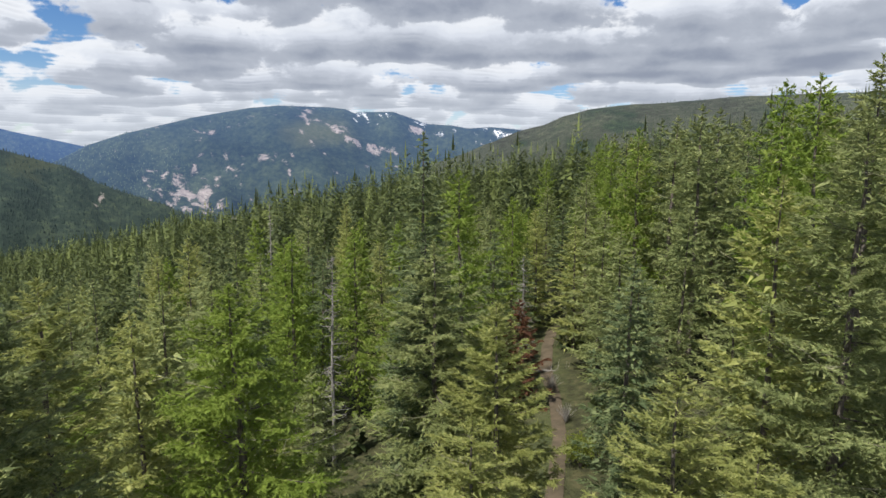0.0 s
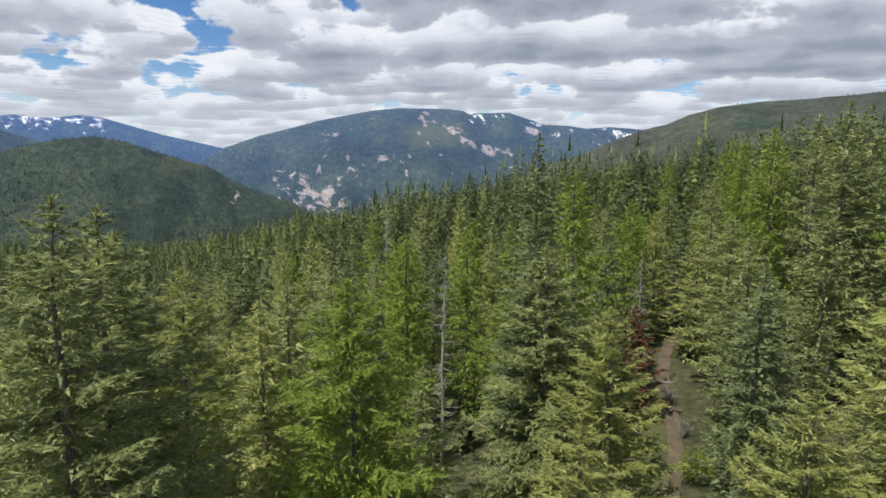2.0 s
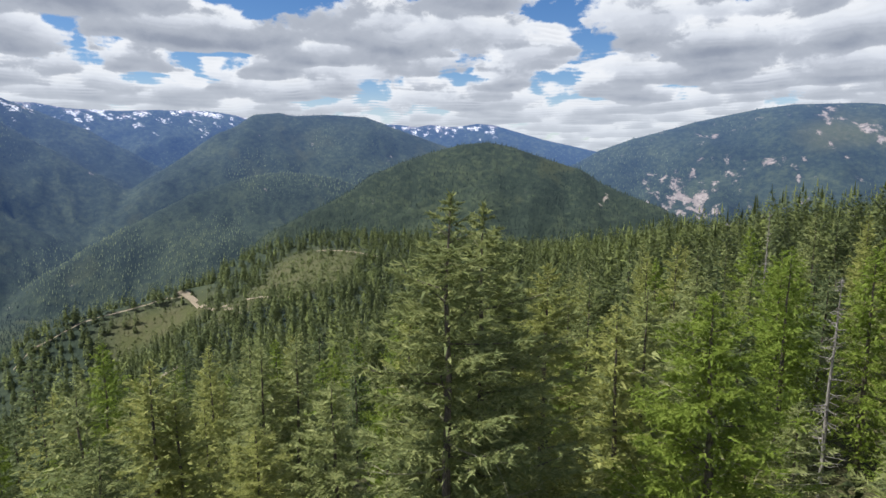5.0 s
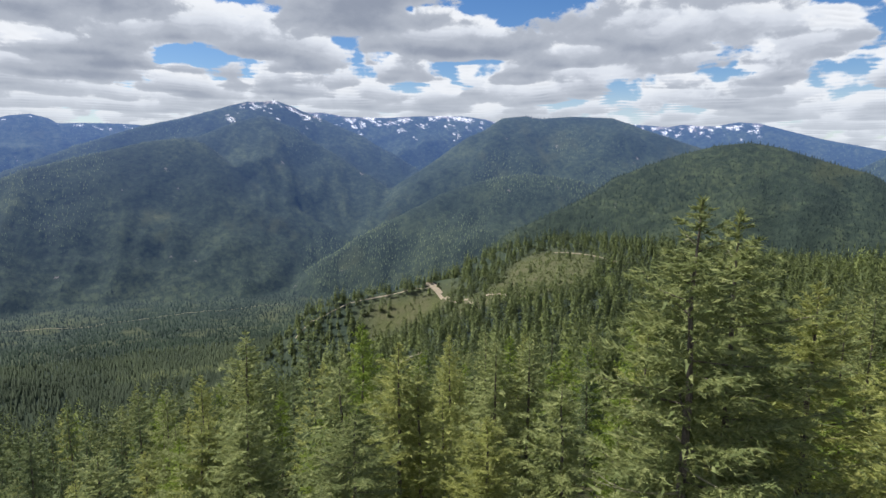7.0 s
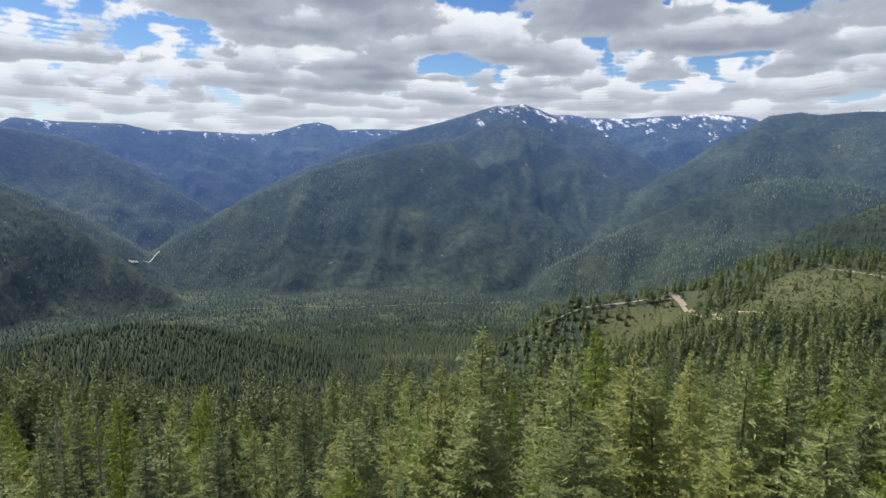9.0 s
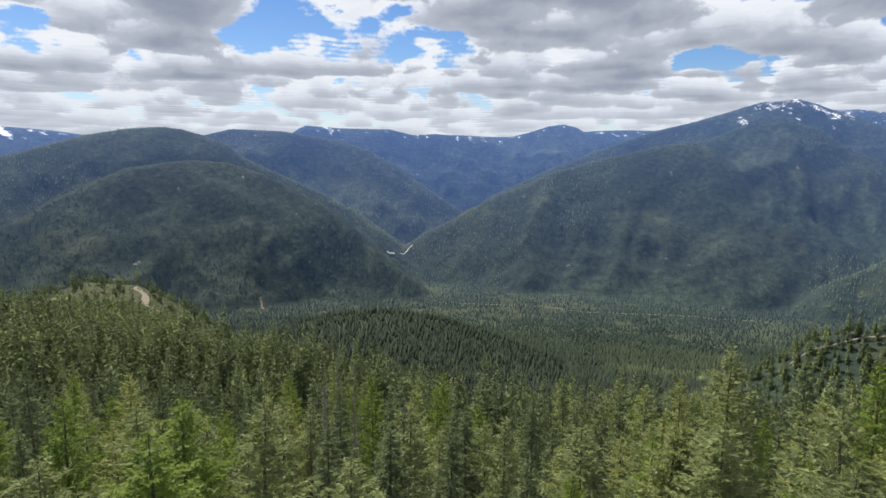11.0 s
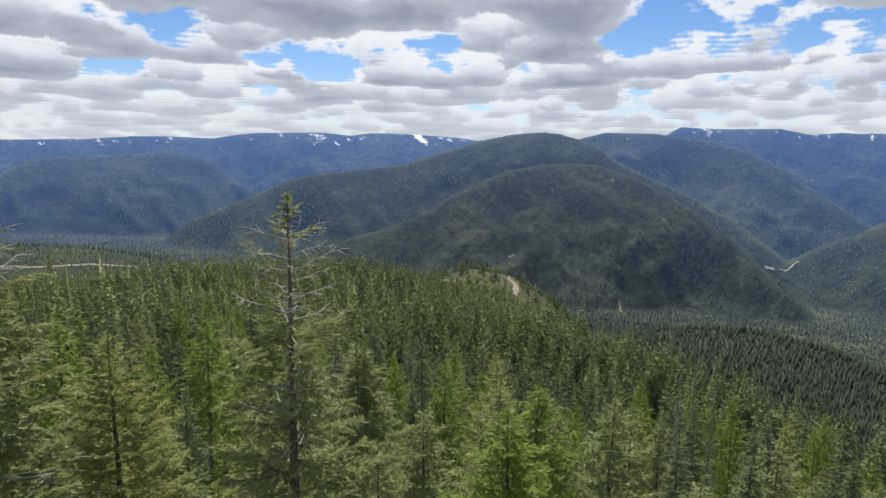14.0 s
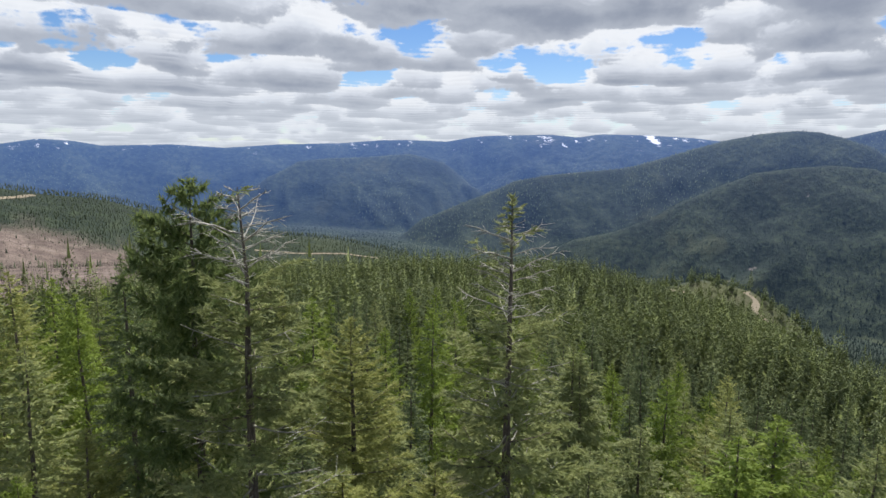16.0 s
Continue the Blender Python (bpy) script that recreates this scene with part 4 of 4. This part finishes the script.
def make_forest(name, r0, r1, spacing, grow, count, tall, seed, label):
    b, r, rng = forest_spots(r0, r1, spacing, grow, seed)
    h, top = lie(b, r)
    keep = wooded(b, r, h, top, rng)
    # slopes turned away lie mostly out of sight: thinner there
    bs, rs = np.arange(-44, 209, 0.6), np.geomspace(15, r1, 150)
    hor = visible_horizon(bs, rs, 6)
    seen = (h + tall) / r > hor[np.clip(((b + 44) / 0.6).astype(int), 0, len(bs) - 1), np.clip(np.searchsorted(rs, r) - 2, 0, len(rs) - 1)] - 0.003
    keep &= seen | (rng.random(len(b)) < 0.08)
    b, r, h = b[keep], r[keep], h[keep]
    n = len(b)
    x, y = -np.sin(np.radians(b)) * r, np.cos(np.radians(b)) * r
    mottle = fbm(x / 70, y / 70, 3, 91)
    tone = np.clip((mottle - 0.35) * 1.4 + rng.normal(0, 0.26, n), 0, 1) ** 1.3
    # patch of sun along the ridge crest, painted as lighter tree tone
    tone = np.clip(tone + 0.8 * bump_shape(b, r, 21, 430, 13, 170) * rng.random(n), 0, 1)
    tone = np.where(rng.random(n) < 0.10, 1.0, tone)
    hgt = tall * (0.40 + 0.70 * rng.random(n)) * (0.8 + 0.4 * mottle)
    v, t, soft = conifer_sprays(x, y, h - 0.3, hgt, hgt * rng.uniform(0.15, 0.21, n), tone, count, rng)
    ob = mesh_object(name, v, 3, np.arange(len(v)), WOODS, True, [("tone", t)])
    shade_soft(ob.data, soft)
    tagged(ob, label, "forest", kind="stuff")


make_forest("forest", 144, 200, 8.8, 0.0, 640, 29, 4, "dense mixed conifers beyond the near trees")
make_forest("forest", 200, 340, 9.0, 0.0, 320, 29, 2, "dense conifer forest on the falling ridge")
make_forest("forest", 340, 950, 9.4, 0.0130, 112, 23, 3, "dense conifer forest running down to the valley")


def make_saplings():
    """Small planted conifers dotted over the cleared bench and the glade."""
    rng = np.random.default_rng(19)
    b = np.concatenate([rng.uniform(47, 80, 5000), rng.uniform(130, 146, 1200)])
    r = np.concatenate([rng.uniform(470, 880, 5000), rng.uniform(720, 930, 1200)])
    h, top = lie(b, r)
    open_land = covers(b, r, h, top)[1] > 0.35
    b, r, h = b[open_land], r[open_land], h[open_land]
    tall = rng.uniform(1.0, 3.2, len(b)) * np.where(rng.random(len(b)) < 0.06, 3.5, 1.0)
    x, y = -np.sin(np.radians(b)) * r, np.cos(np.radians(b)) * r
    v, t, soft = conifer_sprays(x, y, h - 0.1, tall, tall * 0.2, rng.uniform(0.0, 0.6, len(b)), 9, rng)
    tagged(mesh_object("saplings", v, 3, np.arange(len(v)), WOODS, False, [("tone", t)]), "small young conifers dotted over the grassy clearing", "saplings", kind="stuff")


make_saplings()
make_forest("undergrowth", 9, 144, 2.7, 0.0, 36, 4.5, 8, "young conifers and brush between the trees")


def make_far_woods(name, r0, r1, mat, seed, label):
    b, r, rng = forest_spots(r0, r1, 6.0, 0.0050, seed)
    h, top = lie(b, r)
    keep = wooded(b, r, h, top, rng)
    bs, rs = np.arange(-44, 209, 0.6), np.geomspace(15, 4900, 200)
    hor = visible_horizon(bs, rs, 6)
    seen = (h + 20) / r > hor[np.clip(((b + 44) / 0.6).astype(int), 0, len(bs) - 1), np.clip(np.searchsorted(rs, r) - 2, 0, len(rs) - 1)] - 0.002
    keep &= seen | (rng.random(len(b)) < 0.12)
    b, r, h = b[keep], r[keep], h[keep]
    n = len(b)
    x, y = -np.sin(np.radians(b)) * r, np.cos(np.radians(b)) * r
    # broad mottle: tree kinds, with sunlit and cloud-shaded patches put into the tone
    mottle = fbm(x / 420, y / 420, 5, 93)
    tone = np.clip((mottle - 0.42) * 4.2 + rng.normal(0, 0.14, n), 0, 1)
    # cloud shade over the valley floor put into the tone; ridge_dark darker too
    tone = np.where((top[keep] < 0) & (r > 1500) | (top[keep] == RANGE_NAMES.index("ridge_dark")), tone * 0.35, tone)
    # cone and dome: cloud shade put into the tree colour; burnt just duller
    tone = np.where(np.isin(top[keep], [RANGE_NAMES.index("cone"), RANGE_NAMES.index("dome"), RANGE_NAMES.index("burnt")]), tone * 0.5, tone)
    # sunlight on these slopes put into the tree colour
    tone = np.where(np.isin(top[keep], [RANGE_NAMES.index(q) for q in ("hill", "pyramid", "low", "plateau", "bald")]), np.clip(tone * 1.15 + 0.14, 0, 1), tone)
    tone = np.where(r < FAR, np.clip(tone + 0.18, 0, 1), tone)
    hgt = (9 + 14 * rng.random(n) ** 1.4) * (0.75 + 0.5 * mottle) * np.clip(1.25 - r / 6500, 0.55, 1)
    hgt = hgt * np.where(np.isin(top[keep], [RANGE_NAMES.index("ridge_dark"), RANGE_NAMES.index("burnt")]), 0.5, 1.0) * np.where(r < FAR, 0.85, 0.78)
    rad = hgt * rng.uniform(0.17, 0.26, n)
    a0 = rng.random(n) * 6.28
    ring = []
    for k in range(3):
        a = a0 + k * math.pi * 2 / 3
        ring.append(np.stack([x + np.cos(a) * rad, y + np.sin(a) * rad, h - 1.0], -1))
    tip = np.stack([x + rng.normal(0, 0.3, n), y, h + hgt], -1)
    v = np.stack(ring + [tip], 1).reshape(-1, 3)
    o = np.arange(n)[:, None] * 4
    tri = np.concatenate([o + np.array([[k, (k + 1) % 3, 3]]) for k in range(3)], 1)
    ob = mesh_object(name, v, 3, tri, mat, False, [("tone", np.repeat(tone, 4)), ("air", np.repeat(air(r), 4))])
    tagged(ob, label, "forest", kind="stuff")


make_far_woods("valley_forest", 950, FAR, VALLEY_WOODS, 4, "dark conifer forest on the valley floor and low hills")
make_far_woods("far_forest", FAR, 4850, FAR_WOODS, 5, "green conifer forest on the far mountainsides, with painted blue haze")


# ------------------------------------------------------------------ roads, river, dead stems, shrubs
def ribbon(name, points, width, lift, mat, label, category, level=None):
    """A strip that follows the ground through points (bearing, distance)."""
    P = np.array([bearing_vector(b) * r for b, r in points])[:, :2]
    seg = np.concatenate([[0], np.cumsum(np.linalg.norm(np.diff(P, axis=0), axis=1))])
    u = np.linspace(0, seg[-1], max(8, int(seg[-1] / 8)))
    xy = np.stack([np.interp(u, seg, P[:, 0]), np.interp(u, seg, P[:, 1])], -1)
    xy += np.stack([fbm(u / 40, u * 0, 3, 5) - 0.5, fbm(u / 40, u * 0 + 9, 3, 6) - 0.5], -1) * min(12, seg[-1] * 0.08)
    t = unit(np.gradient(xy, axis=0))
    side = np.stack([-t[:, 1], t[:, 0]], -1)
    wd = width * (0.75 + 0.5 * fbm(u / 25, u * 0 + 3, 3, 8))
    rows = []
    for k in (-0.5, -0.17, 0.17, 0.5):
        q = xy + side * (wd * k)[:, None]
        b, r = np.degrees(np.arctan2(-q[:, 0], q[:, 1])), np.linalg.norm(q, axis=1)
        b = np.where(b < -60, b + 360, b)
        rows.append(np.column_stack([q, (lie(b, r)[0] + lift) if level is None else np.full(len(b), level)]))
    v = np.stack(rows, 1)
    n = len(u)
    i, j = np.meshgrid(np.arange(n - 1), np.arange(3), indexing="ij")
    quads = np.stack([i * 4 + j, i * 4 + j + 1, (i + 1) * 4 + j + 1, (i + 1) * 4 + j], -1)
    return tagged(mesh_object(name, v, 4, quads, mat, True), label, category, kind="structure")


for pts, wd in (([(79, 788), (77.7, 784), (74.4, 784), (70.5, 786), (66.2, 790)], 1.7), ([(66.2, 790), (65.3, 760), (64.3, 700), (63.0, 664), (62.2, 590), (61.9, 560)], 4.5),
                ([(55, 800), (53.9, 790), (52, 764), (49.9, 725), (47, 700)], 3.5), ([(61.3, 640), (58.8, 572), (56.4, 545)], 3.5), ([(59.6, 462), (59.3, 430), (58.6, 410)], 5),
                ([(143.2, 850), (142.4, 840), (141, 822)], 6), ([(136.3, 838), (135.4, 822), (135.6, 800), (134.6, 790)], 9), ([(197.5, 625), (195.8, 640), (193.4, 678), (191.8, 711)], 6)):
    ribbon("road", pts, wd, 0.5, DIRT, "pale dirt logging road through the clearing", "road")
for pts, wd in (([(66.9, 800), (66.3, 792), (65.6, 776)], 8), ([(70.6, 505), (69, 500), (67.2, 505)], 16)):
    ribbon("gravel_patch", pts, wd, 1.0, DIRT, "bare pale gravel landing beside the logging road", "gravel")
for pts, wd in (([(109, 2560), (103.5, 2545), (98.5, 2515), (92.2, 2505), (86, 2560), (80, 2600)], 3), ([(126.1, 2500), (126.0, 2470), (125.9, 2440)], 10), ([(180, 1540), (176.4, 1555), (172.5, 1580), (169, 1600)], 8),
                ([(200, 1540), (198.5, 1555), (196.3, 1625)], 12)):
    ribbon("road", pts, wd, 1.5, DIRT, "narrow pale road across the wooded valley", "road")
ribbon("water", [(114.6, 3096), (114.3, 3096), (113.9, 3102)], 12, 4, WATER, "pale sunlit river bend between the mountains", "river")
ribbon("water", [(113.5, 3118), (112.8, 3150), (112.2, 3190)], 5, 4, WATER, "pale narrow reach of the river between the mountains", "river")


def make_stems():
    """Charred bare stems on the burnt slope."""
    rng = np.random.default_rng(15)
    b, r = rng.uniform(184, 207, 2600), rng.uniform(620, 1420, 2600)
    k = burnt(b, r) > 0.45
    b, r = b[k], r[k]
    h = lie(b, r)[0]
    x, y = -np.sin(np.radians(b)) * r, np.cos(np.radians(b)) * r
    tall = rng.uniform(7, 17, len(b))
    v = []
    for q in range(3):
        a = q * 2.094
        v.append(np.stack([x + 0.35 * math.cos(a), y + 0.35 * math.sin(a), h - 0.5], -1))
    v.append(np.stack([x + rng.normal(0, 0.4, len(b)), y, h + tall], -1))
    v = np.stack(v, 1).reshape(-1, 3)
    o = np.arange(len(b))[:, None] * 4
    tri = np.concatenate([o + np.array([[q, (q + 1) % 3, 3]]) for q in range(3)], 1)
    tagged(mesh_object("burnt_stems", v, 3, tri, BARK), "charred bare tree stems on the reddish burnt slope", "dead trees", kind="stuff")


make_stems()


def shrub(b, r, height, width, seed, leafy=True):
    """A shrub: thin stems from one foot, with many small leaves or bare."""
    rng = np.random.default_rng(seed)
    ob = tagged(new("shrub"), "yellow-green leafy shrub among the conifers" if leafy else "leafless grey-brown shrub of thin twigs", "shrub", "leafy shrubs" if leafy else "bare shrubs")
    stems = Wood()
    tips = []
    for i in range(26 if leafy else 60):
        a, lean = rng.random() * 6.28, rng.uniform(0.1, 0.9)
        e = np.array([math.cos(a) * lean * width * 0.5, math.sin(a) * lean * width * 0.5, height * rng.uniform(0.6, 1.0) * (1.1 - 0.35 * lean)])
        m = e * np.array([0.35, 0.35, 0.55])
        stems.add([np.zeros(3), m, e], [0.03, 0.02, 0.008], 4)
        tips.append(e), tips.append((m + e) / 2)
    stems.make("stem", BARK if leafy else DEADWOOD, ob)
    ob.matrix_basis = Matrix.Translation(place(b, r))
    if not leafy:
        return ob
    c = np.repeat(np.array(tips), 60, 0)
    c = c + rng.normal(0, 0.28, c.shape)
    d = unit(rng.normal(0, 1, c.shape))
    side = unit(np.cross(d, rng.normal(0, 1, c.shape))) * 0.045
    leaves = np.stack([c + side, c - side, c + d * 0.16], 1)
    crown = mesh_object("leaf", leaves, 3, np.arange(len(leaves) * 3), SHRUB)
    crown.parent = ob
    tagged(crown, kind="stuff")
    return ob


for n, (b, r, hh, ww) in enumerate(((165.8, 50, 4.5, 5.0), (164.2, 53, 4.0, 4.5), (168.0, 47, 3.5, 4.0), (-13.5, 44, 2.2, 3.0), (-27.5, 34, 3.5, 4.0))):
    shrub(b, r, hh, ww, 300 + n)


for n, (b, r, hh, ww) in enumerate(((-30.6, 41, 4.0, 3.6), (-29.4, 43, 3.4, 3.0), (-10.6, 60, 2.0, 2.6), (-8.4, 63, 2.2, 2.4), (-12.0, 52, 1.8, 2.2))):
    shrub(b, r, hh, ww, 340 + n, False)


def fallen_log(b, r, length, turn):
    """A bleached trunk lying across the old track."""
    rng = np.random.default_rng(44)
    ob = tagged(new("fallen_log"), "bleached fallen log lying across the grassy track", "log")
    w = Wood()
    xs = np.linspace(-length / 2, length / 2, 7)
    w.add(np.stack([xs, rng.normal(0, 0.06, 7), np.full(7, 0.25)], -1), np.linspace(0.24, 0.10, 7), 8)
    w.make("trunk", DEADWOOD, ob)
    t = Wood()
    for i in range(12):
        x = rng.uniform(-length / 2, length / 2)
        d = unit(np.array([rng.normal(0.3, 0.3), rng.normal(0, 1), abs(rng.normal(0.5, 0.4))]))
        t.add([np.array([x, 0, 0.3]), np.array([x, 0, 0.3]) + d * 0.5, np.array([x, 0, 0.3]) + d * rng.uniform(0.8, 1.4)], [0.035, 0.025, 0.01], 4)
    tagged(t.make("branch", DEADWOOD, ob), kind="stuff")
    ob.matrix_basis = Matrix.Translation(place(b, r)) @ pose(0, 0, 0, 0, 4, turn)


ribbon("trail", [(-17, 22), (-13.2, 34), (-11.0, 46), (-9.9, 57), (-9.5, 70), (-10.5, 84)], 1.3, 0.1, TRAIL, "brown earth trail through a narrow grassy opening", "trail")
fallen_log(-9.6, 66, 6.5, 8)
